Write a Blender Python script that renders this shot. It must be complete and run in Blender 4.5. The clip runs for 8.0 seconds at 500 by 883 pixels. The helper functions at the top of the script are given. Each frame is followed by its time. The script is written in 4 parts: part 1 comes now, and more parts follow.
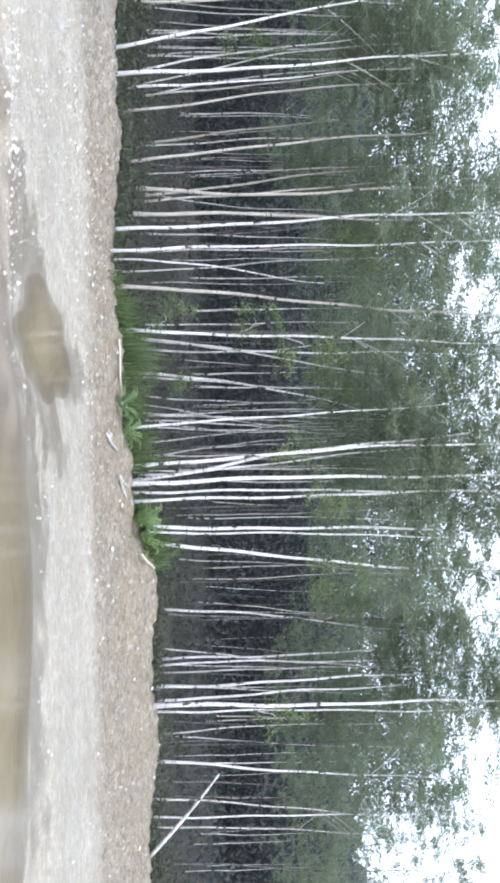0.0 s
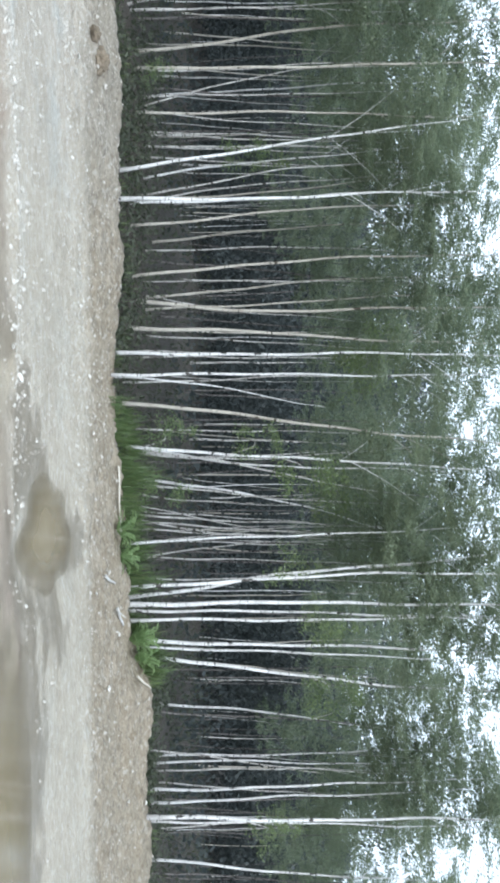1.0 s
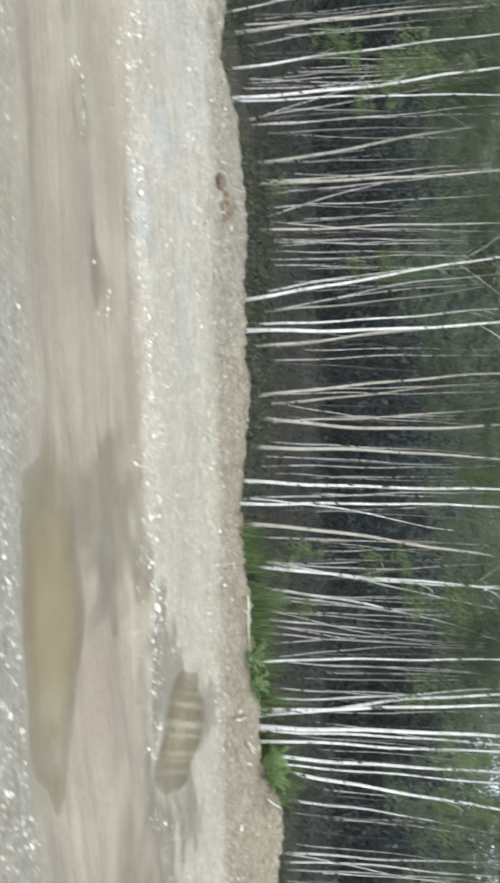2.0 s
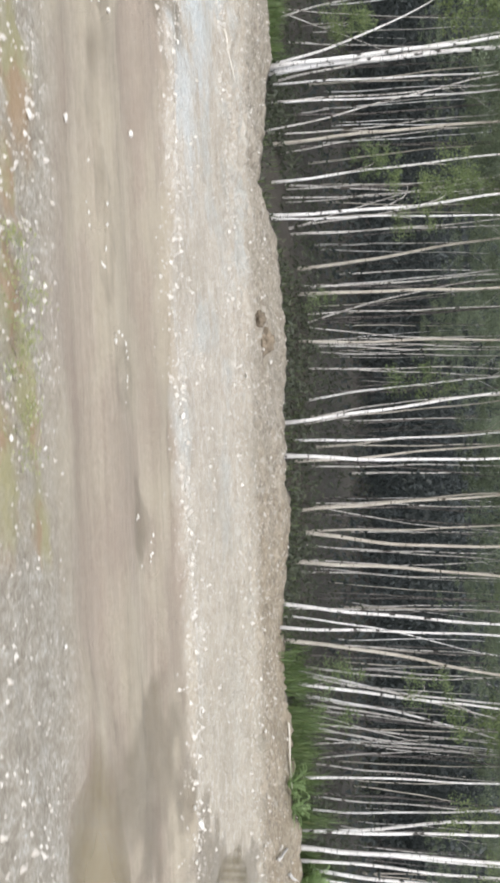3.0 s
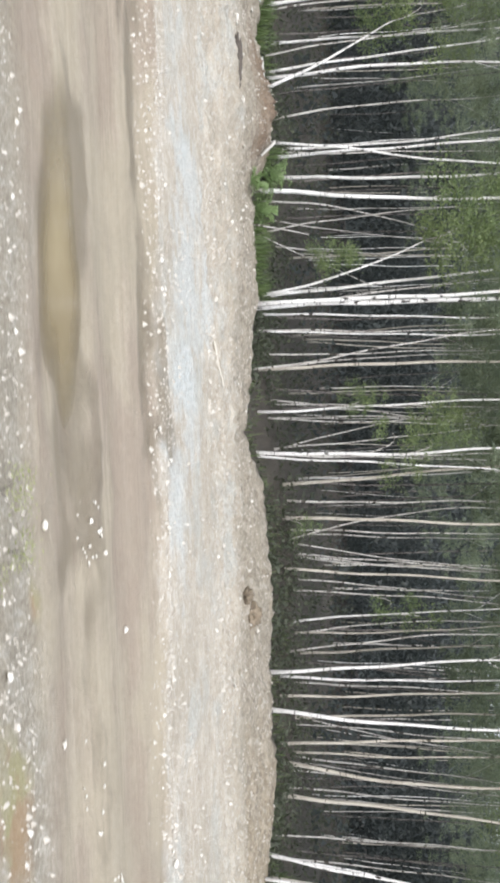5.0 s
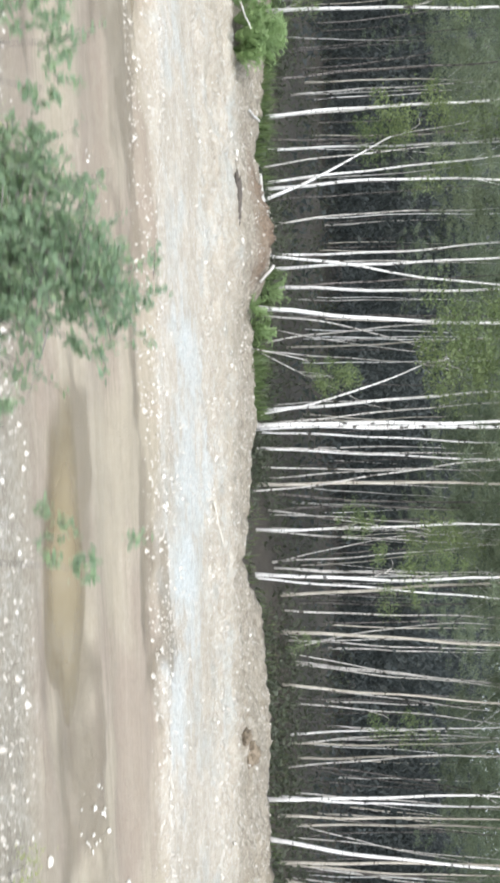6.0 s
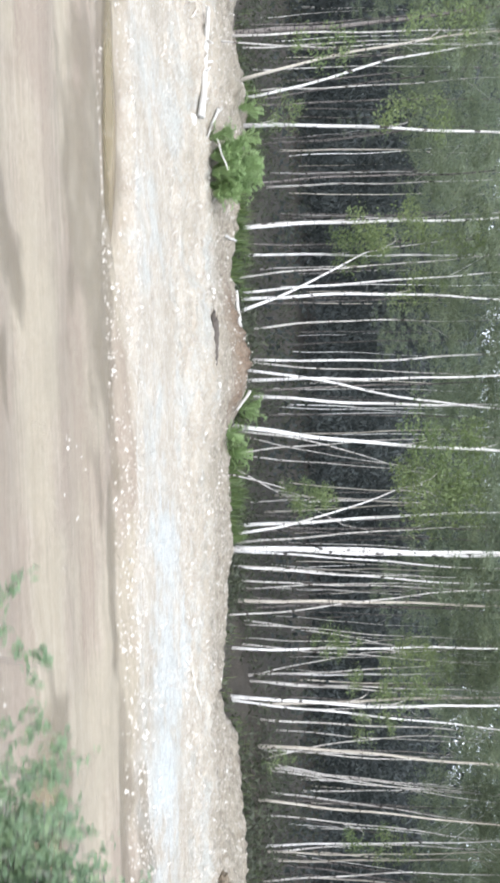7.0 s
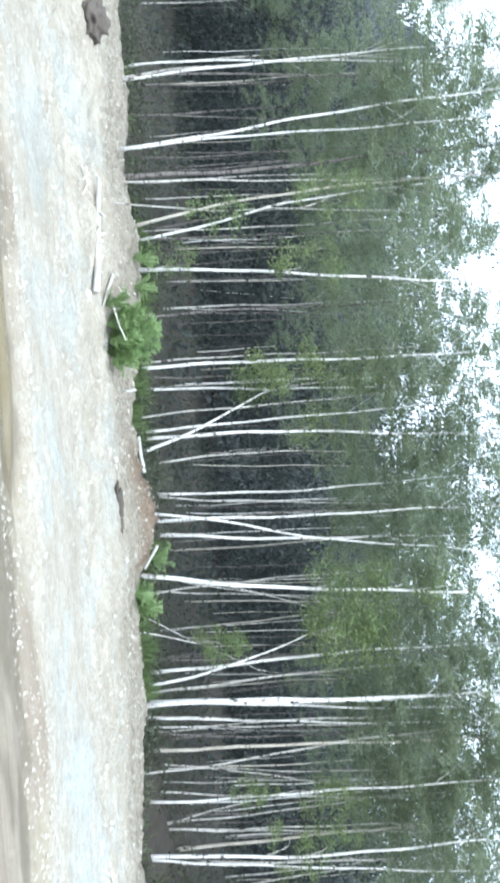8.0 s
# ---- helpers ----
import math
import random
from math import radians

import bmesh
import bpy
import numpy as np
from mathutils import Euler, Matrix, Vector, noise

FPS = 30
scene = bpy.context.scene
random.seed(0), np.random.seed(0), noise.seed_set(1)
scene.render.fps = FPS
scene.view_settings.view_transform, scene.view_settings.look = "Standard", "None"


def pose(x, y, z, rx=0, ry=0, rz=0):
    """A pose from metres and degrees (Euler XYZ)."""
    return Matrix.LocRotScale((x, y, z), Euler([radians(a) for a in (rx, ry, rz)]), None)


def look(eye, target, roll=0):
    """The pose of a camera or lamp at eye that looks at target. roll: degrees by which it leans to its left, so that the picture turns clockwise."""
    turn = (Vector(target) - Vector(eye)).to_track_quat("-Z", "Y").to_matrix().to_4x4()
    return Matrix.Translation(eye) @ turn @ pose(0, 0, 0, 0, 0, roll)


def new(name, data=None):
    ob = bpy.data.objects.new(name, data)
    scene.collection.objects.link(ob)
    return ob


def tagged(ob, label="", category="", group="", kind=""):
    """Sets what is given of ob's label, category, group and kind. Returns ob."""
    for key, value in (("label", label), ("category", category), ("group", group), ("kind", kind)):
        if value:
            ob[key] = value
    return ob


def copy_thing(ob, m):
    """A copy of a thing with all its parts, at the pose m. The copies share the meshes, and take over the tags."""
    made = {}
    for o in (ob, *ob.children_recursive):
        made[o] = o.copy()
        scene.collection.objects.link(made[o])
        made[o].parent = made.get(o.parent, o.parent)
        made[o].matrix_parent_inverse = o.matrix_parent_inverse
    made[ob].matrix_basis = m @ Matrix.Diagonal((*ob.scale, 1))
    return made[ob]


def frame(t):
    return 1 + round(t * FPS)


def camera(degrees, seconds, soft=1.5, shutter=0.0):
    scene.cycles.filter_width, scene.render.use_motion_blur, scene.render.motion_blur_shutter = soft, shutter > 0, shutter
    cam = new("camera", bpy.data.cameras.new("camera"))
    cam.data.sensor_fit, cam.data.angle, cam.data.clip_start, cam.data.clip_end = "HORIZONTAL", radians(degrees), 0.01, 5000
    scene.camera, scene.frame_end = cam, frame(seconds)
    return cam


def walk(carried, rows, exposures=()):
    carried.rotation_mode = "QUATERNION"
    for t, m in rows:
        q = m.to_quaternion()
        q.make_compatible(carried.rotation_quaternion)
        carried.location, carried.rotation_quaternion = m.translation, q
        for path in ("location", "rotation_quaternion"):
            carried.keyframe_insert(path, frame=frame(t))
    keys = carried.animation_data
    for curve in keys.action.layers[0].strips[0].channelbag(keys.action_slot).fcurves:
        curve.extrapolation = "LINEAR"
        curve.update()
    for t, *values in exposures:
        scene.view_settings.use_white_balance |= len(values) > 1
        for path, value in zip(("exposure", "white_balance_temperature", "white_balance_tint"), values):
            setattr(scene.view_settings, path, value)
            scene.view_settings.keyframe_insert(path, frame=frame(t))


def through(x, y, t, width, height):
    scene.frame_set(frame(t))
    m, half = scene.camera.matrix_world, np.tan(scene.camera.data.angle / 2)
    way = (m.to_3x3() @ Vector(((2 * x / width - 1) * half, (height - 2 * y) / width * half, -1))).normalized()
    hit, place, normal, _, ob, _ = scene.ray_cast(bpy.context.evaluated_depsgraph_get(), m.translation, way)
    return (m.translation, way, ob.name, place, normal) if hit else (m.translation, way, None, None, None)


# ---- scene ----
cam = camera(31.9, 8.0, 3.1, 0.3)
# The film is turned on its side: the picture's right is the sky. Seconds, eye, then turn, tilt and lean about the turned axes.
PATH = [
    (0.0, 0.000, 0.000, 2.400, -0.00, 0.00, -0.00),
    (0.5, -1.262, -0.050, 2.330, -1.22, -0.28, -0.85),
    (1.0, -2.534, -0.054, 2.304, -0.36, -0.47, -0.90),
    (1.5, -3.794, -0.064, 2.234, -0.03, -0.68, -0.46),
    (1.6, -4.054, -0.064, 2.218, 0.82, -0.65, -1.06),
    (1.7, -4.315, -0.064, 2.202, 3.90, -0.74, -0.78),
    (1.8, -4.575, -0.064, 2.186, 4.66, -0.73, -0.64),
    (1.9, -4.836, -0.064, 2.170, 5.50, -0.85, -0.62),
    (2.0, -5.096, -0.064, 2.154, 7.52, -0.95, -0.21),
    (2.1, -5.338, -0.062, 2.147, 8.77, -0.96, -0.45),
    (2.2, -5.579, -0.059, 2.140, 9.42, -0.98, -0.44),
    (3.5, -8.722, -0.030, 2.050, 9.97, -1.06, 0.10),
    (4.0, -9.942, 0.020, 1.982, 9.57, -1.16, -0.09),
    (4.5, -11.156, 0.060, 1.914, 8.75, -1.19, -0.09),
    (6.0, -14.712, 0.108, 1.754, 7.97, -0.82, -0.28),
    (6.5, -16.064, 0.118, 1.700, 7.22, -1.16, -0.23),
    (7.0, -17.376, 0.148, 1.648, 6.14, -1.40, -0.36),
    (7.1, -17.641, 0.154, 1.638, 5.85, -1.38, 0.19),
    (7.2, -17.906, 0.160, 1.627, 4.37, -1.08, 0.19),
    (7.3, -18.170, 0.166, 1.617, 4.82, 0.25, -0.38),
    (7.4, -18.435, 0.172, 1.606, 3.02, 0.31, -0.97),
    (7.5, -18.700, 0.178, 1.596, 1.88, 0.15, -0.83),
    (7.6, -18.949, 0.194, 1.602, 1.04, -0.00, 0.27),
    (7.7, -19.198, 0.209, 1.607, -0.01, -0.54, 1.38),
    (7.8, -19.448, 0.225, 1.613, -0.40, -0.65, 1.81),
    (7.9, -19.697, 0.240, 1.618, -0.37, -0.40, 2.38),
    (8.0, -19.946, 0.256, 1.624, -0.20, -0.07, 2.14),
]
SIDE = pose(0, 0, 0, 0, -90, 0)
walk(cam, [(t, Matrix.Translation((x, y, z)) @ SIDE @ pose(0, 0, 0, 90 + pitch, roll, yaw)) for t, x, y, z, yaw, pitch, roll in PATH],
 exposures=[(0.0, 1.12, 5600, 11), (0.5, 0.86, 5560, 8), (1.0, 0.81, 5590, 4), (1.5, 0.79, 5720, 5), (2.2, 0.81, 6130, 4), (3.5, 0.82, 6310, 14), (4.5, 0.86, 6300, 12), (6.0, 1.12, 6130, 8), (6.5, 1.22, 6070, 9), (7.0, 1.26, 5980, 10), (7.5, 1.38, 5770, 8), (8.0, 1.34, 5550, 2)])

# ---- light: a white, hazy sky and a broad soft sun behind the camera ----
world = bpy.data.worlds.new("hazy_sky")
scene.world = world
world.use_nodes = True
wn = world.node_tree
sky = wn.nodes.new("ShaderNodeTexSky")
sky.sky_type, sky.sun_disc = "NISHITA", False
sky.sun_elevation, sky.sun_rotation = radians(44), radians(184)
sky.air_density, sky.dust_density, sky.ozone_density = 1.0, 6.0, 1.0
veil = wn.nodes.new("ShaderNodeMix")  # thin cloud over the whole sky
veil.data_type = "RGBA"
veil.inputs[0].default_value = 0.8
veil.inputs[7].default_value = (8.0, 8.3, 8.8, 1)
wn.links.new(sky.outputs[0], veil.inputs[6])
wn.links.new(veil.outputs[2], wn.nodes["Background"].inputs[0])
wn.nodes["Background"].inputs[1].default_value = 0.15
sun_data = bpy.data.lights.new("sun", "SUN")
sun_data.energy, sun_data.angle, sun_data.color = 1.5, radians(25), (1.0, 0.97, 0.93)
sun = new("sun", sun_data)
sun.matrix_world = look((-6, -40, 39), (-3, 0, 0))


# ---- materials ----
class Mat:
    """A node material with short ways to add nodes."""

    def __init__(self, name, rough=0.8):
        self.m = bpy.data.materials.new(name)
        self.m.use_nodes = True
        self.t = self.m.node_tree
        self.b = self.t.nodes["Principled BSDF"]
        self.b.inputs["Roughness"].default_value = rough

    def node(self, kind, **inputs):
        n = self.t.nodes.new(kind)
        for k, v in inputs.items():
            self.put(n, k.replace("_", " "), v)
        return n

    def put(self, n, key, v):
        if isinstance(v, bpy.types.NodeSocket):
            self.t.links.new(v, n.inputs[key])
        else:
            n.inputs[key].default_value = v

    def coord(self, which="Object", scale=(1, 1, 1)):
        c = self.t.nodes.new("ShaderNodeTexCoord").outputs[which]
        mp = self.t.nodes.new("ShaderNodeMapping")
        mp.inputs["Scale"].default_value = scale
        self.t.links.new(c, mp.inputs["Vector"])
        return mp.outputs[0]

    def noise(self, vec, scale, detail=3.0, rough=0.6):
        n = self.node("ShaderNodeTexNoise", Scale=scale, Detail=detail, Roughness=rough)
        self.t.links.new(vec, n.inputs["Vector"])
        return n.outputs["Fac"]

    def ramp(self, fac, *stops):
        n = self.t.nodes.new("ShaderNodeValToRGB")
        e = n.color_ramp.elements
        while len(e) < len(stops):
            e.new(0.5)
        for el, (p, c) in zip(e, stops):
            el.position = p
            el.color = (*c, 1) if len(c) == 3 else c
        self.t.links.new(fac, n.inputs[0])
        return n.outputs[0]

    def mix(self, fac, a, b, mode="MIX"):
        n = self.t.nodes.new("ShaderNodeMix")
        n.data_type, n.blend_type = "RGBA", mode
        for i, v in ((0, fac), (6, a), (7, b)):
            if isinstance(v, bpy.types.NodeSocket):
                self.t.links.new(v, n.inputs[i])
            else:
                n.inputs[i].default_value = v if i == 0 else (*v, 1)
        return n.outputs[2]

    def math(self, op, a, b=0.0):
        n = self.t.nodes.new("ShaderNodeMath")
        n.operation = op
        for i, v in ((0, a), (1, b)):
            if isinstance(v, bpy.types.NodeSocket):
                self.t.links.new(v, n.inputs[i])
            else:
                n.inputs[i].default_value = v
        return n.outputs[0]

    def colour(self, c):
        self.put(self.b, "Base Color", c)
        return self

    def cells(self, vec, scale):
        """One random grey for each pebble-sized cell."""
        n = self.node("ShaderNodeTexVoronoi", Scale=scale)
        self.t.links.new(vec, n.inputs["Vector"])
        g = self.t.nodes.new("ShaderNodeSeparateColor")
        self.t.links.new(n.outputs["Color"], g.inputs[0])
        return g.outputs[0]

    def bump(self, height, strength=0.5, distance=0.02):
        n = self.node("ShaderNodeBump", Strength=strength, Distance=distance, Height=height)
        self.t.links.new(n.outputs[0], self.b.inputs["Normal"])
        return self


def ramp2(lo, hi):
    return ((lo, (0, 0, 0)), (hi, (1, 1, 1)))


def ground_material():
    k = Mat("earth_and_gravel", 0.9)
    v = k.coord("Object")
    sep = k.t.nodes.new("ShaderNodeSeparateXYZ")
    k.t.links.new(v, sep.inputs[0])
    wob = k.noise(k.coord("Object", (0.35, 1, 1)), 0.8, 4)
    y = k.math("ADD", sep.outputs[1], k.math("MULTIPLY", k.math("SUBTRACT", wob, 0.5), 1.6))
    fine = k.noise(v, 30, 6, 0.75)
    mid = k.noise(v, 5, 4)
    big = k.noise(v, 0.6, 4)
    pebble = k.mix(0.45, k.cells(k.coord("Object", (0.8, 1, 1)), 24), k.cells(v, 46))
    cobble = k.cells(k.coord("Object", (0.75, 1.1, 1)), 15)
    streak = k.mix(0.5, k.noise(k.coord("Object", (0.12, 1.6, 1)), 2.0, 4), k.noise(k.coord("Object", (0.45, 1, 1)), 2.3, 5))
    # near verge: coarse grey-brown gravel
    verge = k.ramp(k.mix(0.35, fine, mid), (0.34, (0.2, 0.165, 0.12)), (0.52, (0.36, 0.32, 0.25)), (0.66, (0.6, 0.58, 0.53)))
    verge = k.mix(0.25, verge, k.ramp(pebble, (0.25, (0.15, 0.125, 0.09)), (0.55, (0.33, 0.295, 0.235)), (0.8, (0.56, 0.535, 0.475))))
    # wheel tracks: damp tan silt with long streaks
    track = k.ramp(k.mix(0.25, streak, fine), (0.36, (0.235, 0.182, 0.125)), (0.5, (0.37, 0.305, 0.228)), (0.64, (0.475, 0.41, 0.315)))
    warm = k.t.nodes.new("ShaderNodeMapRange")
    warm.inputs["From Min"].default_value, warm.inputs["From Max"].default_value = -7.5, -4.5
    k.t.links.new(sep.outputs[0], warm.inputs["Value"])
    warm = warm.outputs[0]
    lines = k.noise(k.coord("Object", (0.4, 8, 1)), 1.1, 5, 0.7)
    track = k.mix(0.3, track, k.ramp(lines, (0.38, (0.24, 0.19, 0.135)), (0.5, (0.37, 0.305, 0.228)), (0.62, (0.49, 0.425, 0.33))))
    fine_lines = k.noise(k.coord("Object", (0.22, 17, 1)), 1.0, 4, 0.7)
    track = k.mix(0.3, track, k.ramp(fine_lines, (0.38, (0.24, 0.188, 0.13)), (0.5, (0.37, 0.305, 0.228)), (0.62, (0.5, 0.435, 0.335))))
    track = k.mix(0.12, track, k.ramp(pebble, (0.3, (0.2, 0.165, 0.125)), (0.8, (0.55, 0.51, 0.43))))
    tone = k.noise(k.coord("Object", (0.5, 1, 1)), 0.9, 3)
    track = k.mix(k.math("MULTIPLY", k.ramp(tone, *ramp2(0.48, 0.58)), 0.45), track, (0.45, 0.395, 0.285))
    track = k.mix(k.math("MULTIPLY", k.ramp(tone, (0.4, (1, 1, 1)), (0.5, (0, 0, 0))), 0.5), track, (0.31, 0.24, 0.185))
    grit = k.noise(v, 75, 2, 0.7)
    track = k.mix(k.math("MULTIPLY", k.ramp(grit, *ramp2(0.66, 0.72)), 0.6), track, (0.6, 0.57, 0.5))
    # pale crushed stone
    pale = k.ramp(k.mix(0.5, k.noise(k.coord("Object", (0.8, 1.2, 1)), 2.6, 6, 0.7), fine), (0.38, (0.345, 0.29, 0.22)), (0.49, (0.5, 0.435, 0.345)), (0.62, (0.61, 0.555, 0.465)))
    patch = k.noise(k.coord("Object", (0.8, 0.7, 1)), 0.8, 5, 0.65)
    pale = k.mix(k.math("MULTIPLY", k.ramp(patch, *ramp2(0.5, 0.6)), k.math("SUBTRACT", 0.7, k.math("MULTIPLY", warm, 0.3))), pale, k.ramp(fine, (0.36, (0.395, 0.41, 0.385)), (0.62, (0.54, 0.565, 0.535))))
    pale = k.mix(k.math("MULTIPLY", k.ramp(patch, (0.34, (1, 1, 1)), (0.46, (0, 0, 0))), 0.8), pale, k.ramp(fine, (0.36, (0.36, 0.31, 0.24)), (0.62, (0.52, 0.46, 0.37))))
    pale = k.mix(k.math("MULTIPLY", k.ramp(k.noise(v, 48, 3, 0.7), *ramp2(0.58, 0.66)), 0.65), pale, (0.22, 0.2, 0.165))
    pale = k.mix(k.math("MULTIPLY", k.ramp(k.noise(v, 40, 3, 0.7), *ramp2(0.6, 0.68)), 0.7), pale, (0.72, 0.7, 0.65))
    pale = k.mix(k.math("MULTIPLY", warm, 0.55), pale, k.ramp(k.mix(0.5, mid, fine), (0.4, (0.375, 0.32, 0.23)), (0.6, (0.54, 0.48, 0.365))))
    pale = k.mix(0.22, pale, k.ramp(k.mix(0.4, pebble, cobble), (0.3, (0.3, 0.26, 0.205)), (0.55, (0.49, 0.445, 0.375)), (0.78, (0.7, 0.665, 0.6))))
    pale = k.mix(k.math("MULTIPLY", k.ramp(cobble, *ramp2(0.94, 0.955)), 0.3), pale, (0.2, 0.18, 0.15))
    pale = k.mix(k.math("MULTIPLY", k.ramp(cobble, (0.05, (1, 1, 1)), (0.06, (0, 0, 0))), 0.25), pale, (0.8, 0.78, 0.74))
    # bank: brown earth with stones
    bank = k.ramp(k.mix(0.6, mid, fine), (0.38, (0.22, 0.185, 0.14)), (0.5, (0.365, 0.325, 0.265)), (0.64, (0.53, 0.495, 0.43)))
    bank = k.mix(k.math("MULTIPLY", k.ramp(k.noise(k.coord("Object", (0.6, 1, 1)), 1.7, 5, 0.65), *ramp2(0.46, 0.6)), k.math("ADD", k.math("MULTIPLY", warm, 0.65), 0.15)), bank, k.ramp(fine, (0.38, (0.2, 0.155, 0.1)), (0.62, (0.4, 0.325, 0.22))))
    bank = k.mix(k.math("MULTIPLY", warm, 0.78), bank, k.ramp(k.mix(0.5, mid, fine), (0.38, (0.235, 0.18, 0.115)), (0.5, (0.345, 0.278, 0.188)), (0.64, (0.44, 0.372, 0.268))))
    bank = k.mix(0.35, bank, k.ramp(k.mix(0.5, pebble, cobble), (0.28, (0.16, 0.125, 0.085)), (0.55, (0.34, 0.285, 0.21)), (0.8, (0.55, 0.5, 0.42))))
    bank = k.mix(k.math("MULTIPLY", k.ramp(cobble, *ramp2(0.9, 0.92)), 0.55), bank, (0.13, 0.105, 0.075))
    bank = k.mix(k.math("MULTIPLY", k.ramp(cobble, (0.05, (1, 1, 1)), (0.06, (0, 0, 0))), 0.4), bank, (0.66, 0.63, 0.56))
    # wood floor: brown litter, its tone lowered for the shade under the trees
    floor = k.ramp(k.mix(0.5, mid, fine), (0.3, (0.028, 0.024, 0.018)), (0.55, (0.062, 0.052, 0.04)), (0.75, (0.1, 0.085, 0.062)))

    def step(a, b, along=None):
        n = k.t.nodes.new("ShaderNodeMapRange")
        n.inputs["From Min"].default_value, n.inputs["From Max"].default_value = a, b
        k.t.links.new(along or y, n.inputs["Value"])
        return n.outputs[0]
    xs = sep.outputs[0]
    drift = k.math("MINIMUM", k.math("MULTIPLY", k.math("ADD", xs, 9.0), 0.09), 0.0)
    drift = k.math("MAXIMUM", drift, -1.2)
    wob2 = k.math("MULTIPLY", k.math("SUBTRACT", k.noise(k.coord("Object", (0.8, 1, 1)), 2.0, 4), 0.5), 0.7)
    y_edge = k.math("ADD", k.math("ADD", sep.outputs[1], wob2), drift)
    y_bank = k.math("ADD", y, k.math("MULTIPLY", k.math("ADD", xs, 8.0), 0.12))
    c = k.mix(step(5.6, 6.2), verge, track)
    c = k.mix(step(8.95, 9.2, y_edge), c, pale)
    c = k.mix(step(14.0, 14.8, y_bank), c, bank)
    c = k.mix(k.math("MULTIPLY", k.ramp(big, *ramp2(0.45, 0.65)), 0.35), c, (0.3, 0.26, 0.19))
    washed = k.node("ShaderNodeAttribute")
    washed.attribute_name = "washed"
    c = k.mix(k.math("MULTIPLY", washed.outputs["Fac"], 0.6), c, k.ramp(k.mix(0.4, fine, pebble), (0.34, (0.4, 0.43, 0.42)), (0.62, (0.65, 0.69, 0.69))))
    deep = k.node("ShaderNodeAttribute")
    deep.attribute_name = "wood"
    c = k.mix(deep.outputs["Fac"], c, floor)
    soil = k.node("ShaderNodeAttribute")
    soil.attribute_name = "soil"
    c = k.mix(k.math("MULTIPLY", soil.outputs["Fac"], 0.85), c, k.ramp(fine, (0.4, (0.09, 0.055, 0.035)), (0.62, (0.26, 0.165, 0.1))))
    clay = k.node("ShaderNodeAttribute")
    clay.attribute_name = "clay"
    c = k.mix(k.math("MULTIPLY", clay.outputs["Fac"], 0.75), c, k.ramp(k.noise(v, 1.6, 4), (0.44, (0.34, 0.22, 0.11)), (0.54, (0.33, 0.3, 0.135))))
    # Damp earth; along the windrow the same dark tone is painted scarp shadow.
    damp_shade = k.node("ShaderNodeAttribute")
    damp_shade.attribute_name = "damp_shade"
    blot = k.noise(k.coord("Object", (0.6, 1, 1)), 2.2, 5, 0.65)
    wet_shade = k.ramp(k.math("ADD", damp_shade.outputs["Fac"], k.math("MULTIPLY", k.math("SUBTRACT", blot, 0.5), 1.6)), *ramp2(0.25, 0.85))
    c = k.mix(k.math("MULTIPLY", wet_shade, 0.72), c, k.ramp(blot, (0.4, (0.15, 0.12, 0.08)), (0.6, (0.2, 0.16, 0.105))))
    k.colour(k.mix(1.0, c, (0.79, 0.79, 0.79), "MULTIPLY"))
    k.put(k.b, "Roughness", k.math("SUBTRACT", 0.92, k.math("MULTIPLY", wet_shade, 0.42)))
    k.bump(k.math("ADD", k.math("ADD", fine, mid), k.math("MULTIPLY", pebble, 0.5)), 0.9, 0.04)
    return k.m


def bark_material(name, lo, hi, mark, amount):
    k = Mat(name, 0.75)
    oi = k.t.nodes.new("ShaderNodeObjectInfo")
    v = k.coord("Object", (1, 1, 1))
    rnd = k.math("MULTIPLY", oi.outputs["Random"], 40)
    off = k.t.nodes.new("ShaderNodeVectorMath")
    off.operation = "ADD"
    k.t.links.new(v, off.inputs[0])
    comb = k.t.nodes.new("ShaderNodeCombineXYZ")
    for i in range(3):
        k.t.links.new(rnd, comb.inputs[i])
    k.t.links.new(comb.outputs[0], off.inputs[1])

    def scaled(s):
        mp = k.t.nodes.new("ShaderNodeMapping")
        mp.inputs["Scale"].default_value = s
        k.t.links.new(off.outputs[0], mp.inputs["Vector"])
        return mp.outputs[0]
    base = k.ramp(k.noise(scaled((3, 3, 1.2)), 2.0, 4), (0.3, lo), (0.65, hi))
    rings = k.noise(scaled((5, 5, 30)), 1.0, 3, 0.65)
    knots = k.noise(scaled((9, 9, 5)), 1.0, 2)
    m = k.math("MAXIMUM", k.ramp(rings, *ramp2(amount, amount + 0.05)), k.ramp(knots, *ramp2(amount + 0.03, amount + 0.07)))
    sep = k.t.nodes.new("ShaderNodeSeparateXYZ")
    k.t.links.new(v, sep.inputs[0])
    foot = k.ramp(k.math("ADD", sep.outputs[2], k.math("MULTIPLY", rings, 0.9)), (0.45, (1, 1, 1)), (0.95, (0, 0, 0)))
    base = k.mix(k.math("MULTIPLY", foot, 0.6), base, (0.12, 0.105, 0.085))
    k.colour(k.mix(m, base, mark))
    k.bump(rings, 0.4, 0.01)
    return k.m


